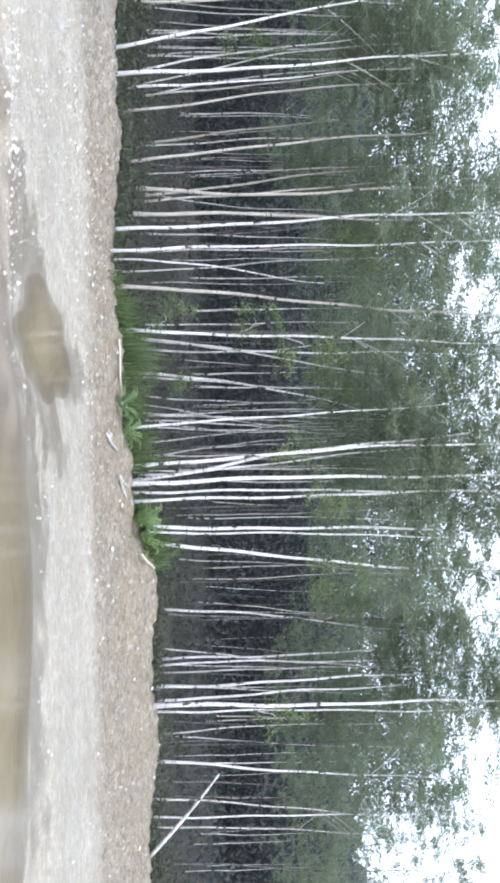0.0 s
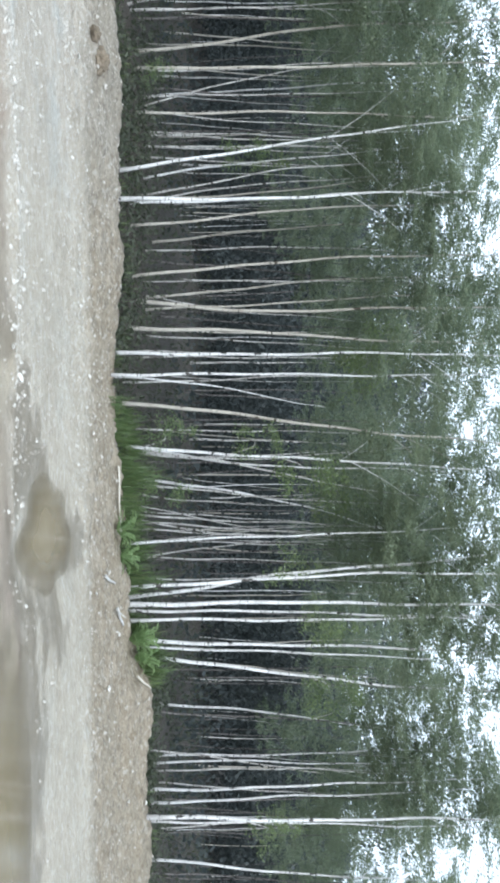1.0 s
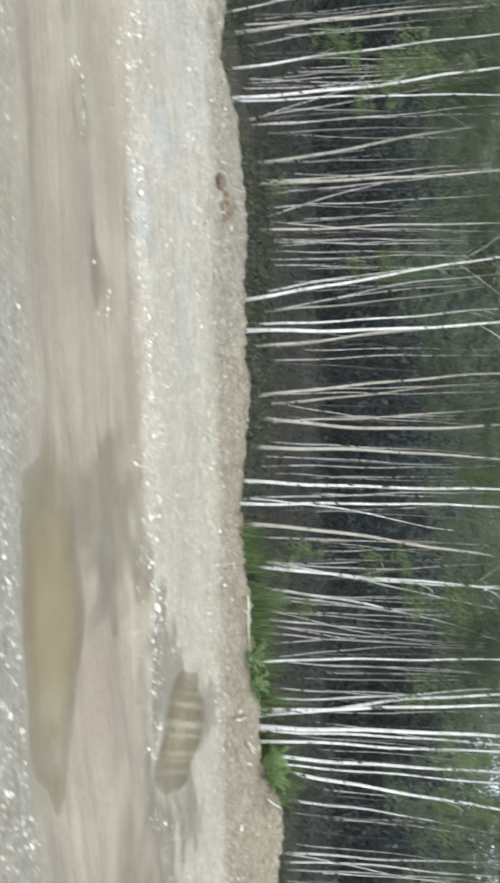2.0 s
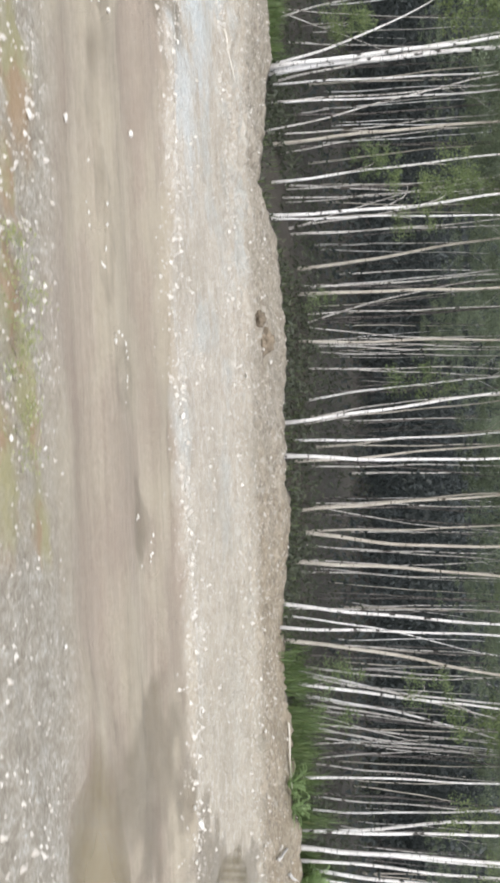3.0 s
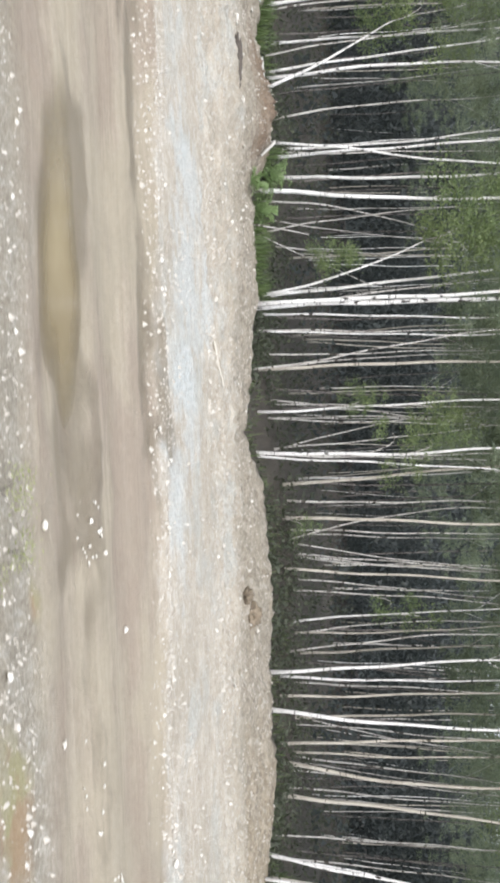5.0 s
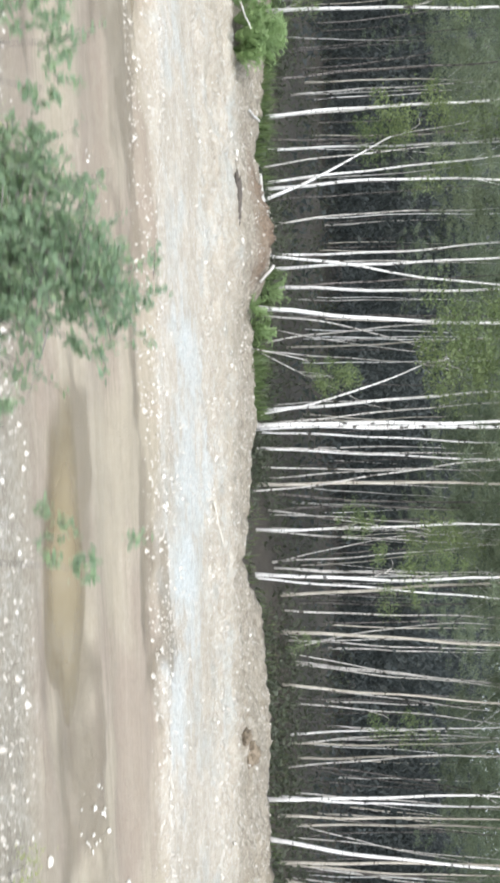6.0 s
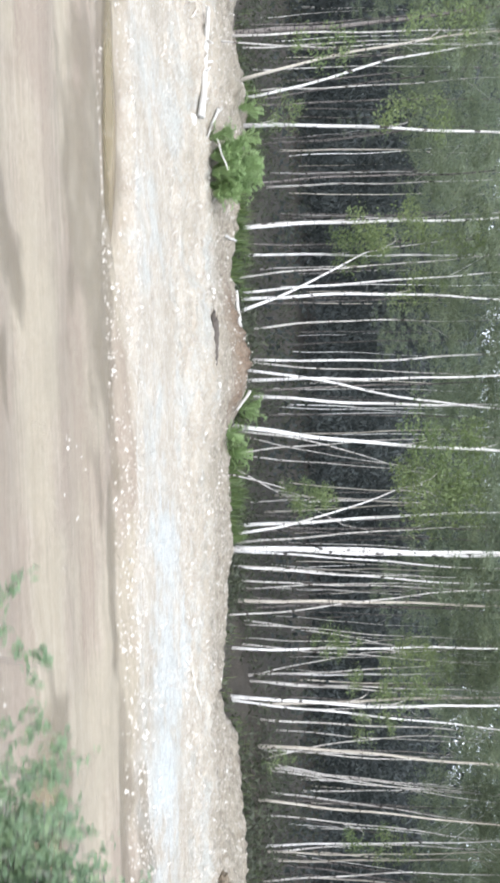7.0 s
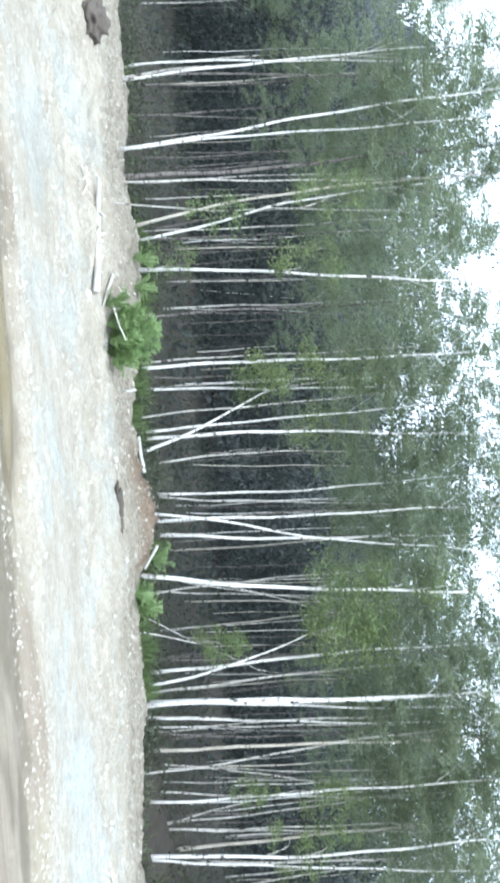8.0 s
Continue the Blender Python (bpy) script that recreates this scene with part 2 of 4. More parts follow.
def leaf_material(name, dark, light, yellow, through=0.45):
    k = Mat(name, 0.55)
    gi = k.t.nodes.new("ShaderNodeNewGeometry").outputs["Random Per Island"]
    oi = k.t.nodes.new("ShaderNodeObjectInfo").outputs["Random"]
    c = k.ramp(gi, (0.0, dark), (0.75, light), (1.0, yellow))
    c = k.mix(k.math("MULTIPLY", oi, 0.45), c, yellow)
    k.colour(c)
    tr = k.t.nodes.new("ShaderNodeBsdfTranslucent")
    k.t.links.new(c, tr.inputs[0])
    mx = k.t.nodes.new("ShaderNodeMixShader")
    mx.inputs[0].default_value = through
    k.t.links.new(k.b.outputs[0], mx.inputs[1])
    k.t.links.new(tr.outputs[0], mx.inputs[2])
    k.t.links.new(mx.outputs[0], k.t.nodes["Material Output"].inputs[0])
    return k.m


def speckled(name, lo, hi, scale=6.0, rough=0.85, by_object=True):
    k = Mat(name, rough)
    v = k.coord("Object")
    f = k.mix(0.5, k.noise(v, scale, 4), k.noise(v, scale * 7, 3))
    c = k.ramp(f, (0.32, lo), (0.68, hi))
    if by_object:
        oi = k.t.nodes.new("ShaderNodeObjectInfo").outputs["Random"]
        c = k.mix(k.math("MULTIPLY", oi, 0.5), c, lo)
    else:
        gi = k.t.nodes.new("ShaderNodeNewGeometry").outputs["Random Per Island"]
        c = k.mix(k.math("MULTIPLY", gi, 0.6), c, lo)
    k.colour(c)
    k.bump(f, 0.4, 0.01)
    return k.m


GROUND = ground_material()
BARK = {
    "white": bark_material("white_birch_bark", (0.48, 0.465, 0.45), (0.75, 0.74, 0.73), (0.05, 0.045, 0.04), 0.6),
    "tan": bark_material("tan_aspen_bark", (0.3, 0.272, 0.23), (0.48, 0.447, 0.39), (0.06, 0.05, 0.035), 0.62),
    "thin": bark_material("grey_birch_bark", (0.3, 0.28, 0.26), (0.6, 0.58, 0.55), (0.07, 0.06, 0.05), 0.58),
    "grey": bark_material("dark_grey_bark", (0.09, 0.08, 0.075), (0.2, 0.18, 0.17), (0.03, 0.027, 0.025), 0.55),
}
LEAF = leaf_material("birch_leaf", (0.142, 0.178, 0.122), (0.198, 0.24, 0.156), (0.238, 0.27, 0.164), 0.6)
# Yellower birch leaf: light falling on the low sprays is put in its colour.
LEAF_LIT = leaf_material("lit_leaf", (0.135, 0.188, 0.083), (0.192, 0.252, 0.112), (0.245, 0.295, 0.135), 0.55)
# Darker, bluer leaf copy: the shade of the wood's depth is painted in.
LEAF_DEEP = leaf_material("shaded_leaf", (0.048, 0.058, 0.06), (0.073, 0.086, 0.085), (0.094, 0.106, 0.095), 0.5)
# Undergrowth leaf, its green lowered to carry the shade under the trees.
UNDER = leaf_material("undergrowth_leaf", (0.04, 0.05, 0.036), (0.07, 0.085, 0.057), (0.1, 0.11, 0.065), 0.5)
GRASS = leaf_material("grass_blade", (0.042, 0.085, 0.028), (0.095, 0.165, 0.052), (0.16, 0.185, 0.075), 0.4)
WILLOW = leaf_material("willow_leaf", (0.165, 0.25, 0.16), (0.24, 0.335, 0.205), (0.29, 0.37, 0.205), 0.6)
STONE = speckled("pale_stone", (0.38, 0.35, 0.3), (0.72, 0.7, 0.65))
STONES = speckled("mixed_gravel", (0.28, 0.25, 0.205), (0.64, 0.605, 0.545), 14.0, 0.85, False)
DEADWOOD = speckled("weathered_wood", (0.34, 0.3, 0.24), (0.62, 0.59, 0.53), 9.0)
# Dark earth of the heap, and the painted shadow under the bank.
DARK_LUMP = speckled("dark_clod", (0.05, 0.042, 0.036), (0.13, 0.11, 0.09), 7.0, 0.95)


def water_material():
    k = Mat("muddy_water", 0.11)
    v = k.coord("Object")
    k.colour(k.ramp(k.noise(v, 0.9, 4), (0.3, (0.17, 0.135, 0.08)), (0.7, (0.228, 0.186, 0.119))))
    k.put(k.b, "IOR", 1.33)
    deep = k.node("ShaderNodeAttribute")  # thin, clear water along the shore
    deep.attribute_name = "depth"
    k.put(k.b, "Alpha", deep.outputs["Fac"])
    k.bump(k.noise(k.coord("Object", (1, 3, 1)), 5, 2), 0.04, 0.01)
    return k.m


WATER = water_material()


# ---- building helpers ----
def mesh_of(name, verts, faces, material, smooth=False):
    me = bpy.data.meshes.new(name)
    me.from_pydata([tuple(v) for v in verts], [], [tuple(f) for f in faces])
    me.materials.append(material)
    if smooth:
        me.polygons.foreach_set("use_smooth", [True] * len(me.polygons))
    return me


def quads_mesh(name, verts, material):
    """Loose pieces out of an (n, corners, 3) array."""
    n, k = verts.shape[:2]
    me = bpy.data.meshes.new(name)
    me.vertices.add(n * k)
    me.vertices.foreach_set("co", np.asarray(verts, dtype=np.float32).ravel())
    me.loops.add(n * k)
    me.loops.foreach_set("vertex_index", np.arange(n * k, dtype=np.int32))
    me.polygons.add(n)
    me.polygons.foreach_set("loop_start", np.arange(0, n * k, k, dtype=np.int32))
    me.update(calc_edges=True)
    me.materials.append(material)
    return me


def part(name, me, parent, label="", at=None):
    ob = new(name, me)
    ob.parent = parent
    if at is not None:
        ob.matrix_basis = at
    return tagged(ob, label)


def tube(points, radii, sides=8, jitter=0.0, rng=None):
    """A tapered round stem along points, closed at both ends."""
    pts = np.asarray(points, float)
    d = np.gradient(pts, axis=0)
    d /= np.linalg.norm(d, axis=1)[:, None] + 1e-9
    ref = np.array([0, 1, 0]) if abs(d[0][1]) < 0.8 else np.array([1, 0, 0])
    u = np.cross(d, ref)
    u /= np.linalg.norm(u, axis=1)[:, None]
    w = np.cross(d, u)
    a = np.linspace(0, 2 * np.pi, sides, endpoint=False)
    r = np.asarray(radii, float)[:, None] * np.ones(sides)
    if jitter:
        r = r * (1 + jitter * rng.standard_normal(r.shape))
    v = pts[:, None] + r[..., None] * (np.cos(a)[None, :, None] * u[:, None] + np.sin(a)[None, :, None] * w[:, None])
    n = len(pts)
    f = [(i * sides + j, i * sides + (j + 1) % sides, (i + 1) * sides + (j + 1) % sides, (i + 1) * sides + j) for i in range(n - 1) for j in range(sides)]
    f += [tuple(range(sides))[::-1], tuple(range((n - 1) * sides, n * sides))]
    return v.reshape(-1, 3), f


def leaves(centres, size, rng, droop=0.5, shape=0.6):
    """Folded, pointed leaves at the centres: (n, 4, 3)."""
    n = len(centres)
    d = rng.standard_normal((n, 3))
    d[:, 2] -= droop
    d /= np.linalg.norm(d, axis=1)[:, None]
    s = np.cross(d, rng.standard_normal((n, 3)))
    s /= np.linalg.norm(s, axis=1)[:, None]
    ln = size * rng.uniform(0.6, 1.3, (n, 1))
    c = np.asarray(centres)
    nrm = np.cross(d, s)
    side = s * ln * shape * 0.5
    lift = nrm * ln * 0.12
    return np.stack([c - d * ln * 0.5, c + side + lift, c + d * ln * 0.5, c - side + lift], 1)


def small_leaves(centres, size, rng, droop=0.5, shape=0.6):
    """Three-cornered leaves, for foliage that stays far off: (n, 3, 3)."""
    q = leaves(centres, size, rng, droop, shape)
    side = (q[:, 1] - q[:, 3]) / 2
    return np.stack([q[:, 0] + side, q[:, 2], q[:, 0] - side], 1)


def crown_points(n, height, radius, rng, branches=26, low=0.0, spread=0.16):
    """Leaf places along drooping twigs: an uneven, gappy crown, narrow at the top."""
    out = []
    clumps = 4
    per = max(n // (branches * clumps), 3)
    for i in range(branches):
        h = height * (low + (1 - low) * rng.uniform(0, 1) ** 0.9)
        taper = math.sin(math.pi * min(1, 0.18 + 0.8 * h / height)) ** 0.8
        ln = radius * taper * rng.uniform(0.45, 1.25) + 0.1
        a = rng.uniform(0, 2 * math.pi)
        rise = rng.uniform(0.1, 0.7)
        for t in rng.uniform(0.15, 1, clumps) ** 0.7:
            mid = np.array([math.cos(a) * ln * t, math.sin(a) * ln * t, h + rise * ln * t - 0.5 * ln * t ** 2.5])
            out.append(mid + rng.standard_normal((per, 3)) * np.array([spread, spread, spread * 0.8]) * rng.uniform(0.6, 1.3))
    return np.concatenate(out)


# ---- the ground ----
CREST_X = (-60, -30, -22, -17, -14.6, -13.4, -11.8, -11, -8, -4, 0, 3, 8, 40)
CREST_Y = (19.5, 19.2, 18.9, 17.7, 17.4, 16.8, 16.4, 16.9, 16.6, 16.3, 16.7, 17.7, 18.3, 19)
RISE_X = (-60, -30, -27, -25.7, -24, -22.5, -21.3, -20.4, -19.6, -18.6, -17.9, -17, -16.2, -15.6, -14.9, -14.2, -13.6, -12.9, -12.2, -11.6, -11, -10.3, -9.6, -8.9, -8, -7.2, -6.4, -5.7, -5.1, -4.4, -3.6, -2.9, -2.1, -1.4, -0.4, 0.4, 1.2, 1.9, 2.5, 3.3, 4.2, 5.2, 6.2, 7.2, 8, 9, 12, 40)
RISE_Y = (0.4, 0.45, 0.51, 0.31, 0.56, 0.37, 0.25, 0.16, 0.25, 0.35, 0.36, 0.07, 0.09, 0.08, 0.13, 0.05, -0.03, -0.05, -0.16, 0.03, 0.09, 0.16, 0.2, 0.23, 0.17, 0.21, 0.16, 0.2, 0.17, 0.05, -0.08, -0.07, -0.01, 0.04, -0.05, 0.09, 0.02, 0.08, 0.35, 0.33, 0.17, 0.12, 0.25, 0.04, -0.12, -0.11, -0.06, 0.3)
# long axis, short axis and middle of each puddle
PUDDLES = [(2.3, 8.2, 3.0, 1.2), (-1.2, 10.9, 0.66, 1.25), (-3.55, 6.45, 1.25, 0.58), (-13.6, 6.8, 1.15, 0.4), (-20.75, 9.7, 1.25, 0.27)]
# shallow hollows, dried out but for a damp rim
RIMS = [(-7.93, 7.6, 0.28, 0.34), (-6.4, 8.05, 0.28, 0.26), (-9.2, 7.2, 0.55, 0.17), (-11.45, 7.35, 0.3, 0.16)]
# low heaps of earth: middle, half widths, height
MOUNDS = [(-18.6, 17.4, 0.6, 0.45, 0.2), (-17.9, 16.9, 0.35, 0.35, 0.12), (-19.4, 17.4, 0.6, 0.5, 0.1), (-24.3, 17.6, 0.5, 0.5, 0.1), (-9.1, 15.6, 0.5, 0.4, 0.06)]
# Damp patches; the streaks at y 9.0 to 9.3 paint the scarp's shadow.
DAMP_SHADE = [(-4.25, 7.9, 1.0, 1.1), (-0.95, 12.4, 0.5, 1.2), (-1.9, 10.2, 0.7, 0.9), (-20.7, 9.65, 1.9, 0.42), (-12.3, 9.75, 0.4, 0.5), (-22.9, 9.8, 1.2, 0.3), (-21.3, 9.5, 1.5, 0.4), (-16.6, 8.6, 0.6, 0.12), (-3.9, 7.8, 0.7, 0.75), (-0.3, 10.9, 0.8, 0.8), (-12.2, 7.4, 0.7, 0.16), (-12.8, 9.6, 0.9, 0.22), (-3.6, 8.9, 0.5, 0.45), (-13.0, 6.9, 2.4, 0.6), (-2.4, 9.6, 1.0, 0.8), (1.0, 9.4, 3.5, 0.9), (-15.8, 9.0, 1.4, 0.3), (-19.5, 8.8, 2.5, 0.9), (-18.0, 9.3, 1.5, 0.25), (-13.2, 9.1, 1.6, 0.3), (-6.6, 7.95, 0.45, 0.22), (-11.4, 7.3, 0.4, 0.25), (-14.3, 7.1, 1.2, 0.4), (-18.8, 6.45, 0.55, 0.2), (-18.45, 6.75, 0.35, 0.22), (-17.75, 6.35, 0.35, 0.14)]
CLAY = [(-9.06, 5.15, 0.3, 0.22), (-7.66, 5.35, 0.45, 0.28), (-8.3, 5.05, 0.6, 0.25), (-9.8, 5.35, 0.6, 0.4), (-7.3, 4.85, 0.6, 0.3), (-9.6, 5.3, 0.3, 0.15), (-6.9, 5.5, 0.4, 0.2), (-11.1, 5.9, 0.15, 0.1)]
# washed, bluish white crushed stone
WASHED = [(-15.6, 11.6, 0.9, 0.9), (-14.2, 11.3, 1.1, 0.85), (-12.8, 10.9, 1.1, 0.7), (-11.4, 10.1, 0.9, 0.5), (-14.1, 12.6, 0.7, 0.5)]


def smooth(a, b, v):
    t = np.clip((v - a) / (b - a), 0, 1)
    return t * t * (3 - 2 * t)


def waves(x, y, seed, count, longest, shortest):
    """Uneven swells out of many crossed sine waves, between -1 and 1."""
    r = np.random.default_rng(seed)
    s = np.zeros(np.broadcast(x, y).shape)
    for _ in range(count):
        k = 2 * math.pi / math.exp(r.uniform(math.log(shortest), math.log(longest)))
        a = r.uniform(0, math.pi)
        s = s + np.sin(k * (np.cos(a) * x + np.sin(a) * y) + r.uniform(0, 6.28))
    return s / math.sqrt(count)


def slope(x):
    return 0.0425 * np.clip(x, -45, 30) - 0.04


def shore(a, p):
    """The puddle's outline in its own angle: pointed ends, uneven sides."""
    cx, cy = p[:2]
    pointed = 1 / (np.abs(np.cos(a)) ** 1.7 + np.abs(np.sin(a)) ** 1.7) ** (1 / 1.7)
    return 1.08 * pointed * (1 + 0.07 * np.sin(3 * a + cx) + 0.06 * np.sin(5 * a + 2 * cy) + 0.035 * np.sin(8 * a + cx * 3))


def puddle_dist(x, y, p):
    cx, cy, rx, ry = p
    u, v = (x - cx) / rx, (y - cy) / ry - 0.2 * (x - cx) / rx
    return np.hypot(u, v) / shore(np.arctan2(v, u), p)


def windrow(x):
    return 9.15 + 0.09 * np.clip(-x - 9, 0, 13) + 0.12 * np.sin(x * 0.9) + 0.08 * np.sin(x * 2.3)


def height(x, y):
    x, y = np.asarray(x, float), np.asarray(y, float)
    h = slope(x)
    yc = np.interp(x, CREST_X, CREST_Y) + 0.18 * waves(x, 0 * x, 3, 6, 6, 0.8)
    up = np.interp(x, RISE_X, RISE_Y) + 0.018 * waves(x, 0 * x, 5, 8, 1.2, 0.25)
    foot = np.interp(x, (-26, -18, -14, -11), (-5.0, -4.4, -2.4, -1.7))
    h = h + up * (1 - (1 - np.clip((y - yc - foot) / (-0.1 - foot), 0, 1)) ** 1.7)
    edge = yc + 0.75 * foot + 0.9 + 0.25 * waves(x, 0 * x, 13, 8, 3, 0.4)
    h = h + (0.03 + 0.04 * smooth(-5, 0, x)) * smooth(-0.06, 0.05, y - edge) * (1 - smooth(0.4, 1.5, y - edge))
    for mx, my, rx, ry, up_by in MOUNDS:
        h = h + up_by * np.exp(-((x - mx) / rx) ** 2 - ((y - my) / ry) ** 2) * (1 + 0.35 * waves(x, y, 71, 10, 0.5, 0.12))
    behind = np.interp(x, (-30, -18, -13.6, -12, -8.5, -4.6, -3.2, 10), (0.08, 0.08, 0.06, 0.26, 0.28, 0.2, 0.06, 0.0))
    h = h - 0.1 * smooth(0.1, 0.6, y - yc) + (behind + 0.05) * smooth(0.4, 2.6, y - yc) + 0.1 * waves(x, y, 8, 10, 12, 3) * smooth(0.5, 4, y - yc)
    rough = 0.35 + 1.5 * smooth(11.5, 14, y) * (1 - smooth(-0.2, 0.5, y - yc)) + 0.5 * (1 - smooth(5.2, 6, y))
    h = h + 0.024 * rough * waves(x, y, 11, 30, 1.6, 0.2)
    # a low windrow of stones beside the wheel tracks, and the ruts
    wy = windrow(x)
    kept = 1 - smooth(-3.2, -1.8, x)
    h = h + kept * 0.04 * np.exp(-((y - wy) / 0.2) ** 2) + kept * 0.05 * smooth(-0.12, 0.1, y - wy) * (1 - smooth(1.0, 3.0, y - wy))
    h = h - 0.035 * smooth(5.7, 6.1, y) * (1 - smooth(-0.6, -0.2, y - wy)) * (1 + np.cos((y - 6.7) * 4.6 + 0.3 * np.sin(x * 0.7)))
    h = h + 0.08 * (1 - smooth(4.8, 5.9, y))
    for p in PUDDLES:
        d = puddle_dist(x, y, p)
        level = slope(p[0]) - 0.05
        w = 1 - smooth(1.0, 1.9, d)
        h = h * (1 - w) + w * (level + 0.045 * (d - 1.1).clip(-0.7, 0.6))
    return h


def build_ground():
    def spaced(lo, hi, fine_lo, fine_hi, step, far):
        mids = np.arange(fine_lo, fine_hi + step / 2, step)
        out_lo, out_hi, s = [], [], step
        v = fine_lo
        while v > lo:
            s *= 1.35
            v -= min(s, far)
            out_lo.append(v)
        v, s = fine_hi, step
        while v < hi:
            s *= 1.35
            v += min(s, far)
            out_hi.append(v)
        return np.array(out_lo[::-1] + list(mids) + out_hi)
    xs = spaced(-900, 900, -31, 11, 0.1, 120)
    ys = spaced(-700, 1200, 4.0, 20.5, 0.085, 120)
    X, Y = np.meshgrid(xs, ys)
    Z = height(X, Y)
    nx, ny = len(xs), len(ys)
    me = bpy.data.meshes.new("ground")
    me.vertices.add(nx * ny)
    me.vertices.foreach_set("co", np.stack([X, Y, Z], -1).astype(np.float32).ravel())
    i = (np.arange(ny - 1)[:, None] * nx + np.arange(nx - 1)[None]).ravel()
    quad = np.stack([i, i + 1, i + 1 + nx, i + nx], 1).astype(np.int32)
    me.loops.add(quad.size)
    me.loops.foreach_set("vertex_index", quad.ravel())
    me.polygons.add(len(quad))
    me.polygons.foreach_set("loop_start", np.arange(0, quad.size, 4, dtype=np.int32))
    me.update(calc_edges=True)
    me.polygons.foreach_set("use_smooth", np.ones(len(quad), dtype=bool))
    yc = np.interp(X, CREST_X, CREST_Y) + 0.18 * waves(X, 0 * X, 3, 6, 6, 0.8)
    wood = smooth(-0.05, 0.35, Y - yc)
    damp_shade = np.zeros_like(X)
    for p in PUDDLES:
        damp_shade = np.maximum(damp_shade, 0.3 * (1 - smooth(1.0, 1.7, puddle_dist(X, Y, p) + 0.1 * waves(X, Y, 25, 10, 0.9, 0.2))))
    for p in DAMP_SHADE:
        damp_shade = np.maximum(damp_shade, 0.8 * (1 - smooth(0.55, 1.15, puddle_dist(X, Y, p) + 0.2 * waves(X, Y, 21, 10, 1.2, 0.3))))
    for p in RIMS:
        d = np.hypot((X - p[0]) / p[2], (Y - p[1]) / p[3]) + 0.1 * waves(X, Y, 27, 10, 0.5, 0.12)
        damp_shade = np.maximum(damp_shade, 0.6 * np.exp(-((d - 1) / 0.2) ** 2) + 0.3 * (1 - smooth(0.7, 1.0, d)))
    clay = np.zeros_like(X)
    for p in CLAY:
        clay = np.maximum(clay, 1 - smooth(0.3, 1.2, puddle_dist(X, Y, p) + 0.2 * waves(X, Y, 23, 12, 0.9, 0.15)))
    washed = np.zeros_like(X)
    for p in WASHED:
        washed = np.maximum(washed, 1 - smooth(0.3, 1.4, puddle_dist(X, Y, p) + 0.3 * waves(X, Y, 29, 14, 1.5, 0.25)))
    soil = np.maximum.reduce([np.exp(-((X - mx) / (1.3 * rx)) ** 2 - ((Y - my) / (1.3 * ry)) ** 2) for mx, my, rx, ry, _ in MOUNDS[:3]])
    for key, val in (("wood", wood), ("damp_shade", damp_shade), ("clay", clay), ("soil", soil), ("washed", washed)):
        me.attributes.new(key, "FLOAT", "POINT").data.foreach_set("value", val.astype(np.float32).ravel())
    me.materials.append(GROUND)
    tagged(new("ground", me), "tan earth road with pale crushed stone and a low stony bank before a wood", "ground", kind="structure")


build_ground()


def build_puddle(p):
    """A sheet of water in rings from the deep middle to the shore."""
    a = np.linspace(0, 2 * np.pi, 120, endpoint=False)
    cx, cy, rx, ry = p
    z = slope(cx) - 0.05
    rings = (0.25, 0.5, 0.7, 0.85, 1.0, 1.12, 1.24)
    v = [(cx, cy, z)]
    for w in rings:
        r = w * shore(a, p)
        v += list(zip(cx + np.cos(a) * rx * r, cy + (np.sin(a) + 0.2 * np.cos(a)) * ry * r, np.full(120, z)))
    f = [(0, 1 + i, 1 + (i + 1) % 120) for i in range(120)]
    for k in range(len(rings) - 1):
        f += [(1 + k * 120 + i, 1 + k * 120 + 120 + i, 1 + k * 120 + 120 + (i + 1) % 120, 1 + k * 120 + (i + 1) % 120) for i in range(120)]
    me = mesh_of("puddle", v, f, WATER)
    depth = [1.0] + [d for d in (1, 0.92, 0.74, 0.55, 0.35, 0.16, 0.0) for _ in range(120)]
    me.attributes.new("depth", "FLOAT", "POINT").data.foreach_set("value", depth)
    tagged(new("puddle", me), "shallow puddle of muddy brown water on an earth road", "puddle", "puddles on the road", "structure")


for p in PUDDLES:
    build_puddle(p)


def ground_at(x, y):
    return float(height(x, y))


# ---- trees ----
rng = np.random.default_rng(4)
CROWNS = {}
CROWN_TALL = {"white": 7.4, "tan": 7.0, "thin": 4.4, "grey": 7.0}
for style, (count, kinds, hgt, rad, br, size) in {
        "white": (6, LEAF, 7.4, 1.5, 42, 0.078), "tan": (4, LEAF, 7.0, 1.6, 42, 0.078),
        "thin": (4, LEAF, 4.4, 0.85, 15, 0.065), "grey": (3, LEAF, 7.0, 1.6, 40, 0.078)}.items():
    CROWNS[style] = [quads_mesh("crown", small_leaves(crown_points(5600 if style != "thin" else 1600, hgt, rad, rng, br, 0.0, 0.125), size, rng), kinds) for _ in range(count)]
SPRAY = [quads_mesh("leaf_spray", leaves(crown_points(900, 1.6, 0.75, rng, 16, 0, 0.13), 0.07, rng), LEAF_LIT) for _ in range(4)]
KIND = {"white": ("birch_tree", "slender birch with white bark and dark marks, small green leaves", "birch"),
        "tan": ("aspen_tree", "straight aspen with tan grey bark and a thin green crown", "aspen"),
        "thin": ("young_birch", "thin young birch with grey white bark and few leaves", "birch"),
        "grey": ("spruce_snag", "dark grey old trunk standing in the wood", "tree")}


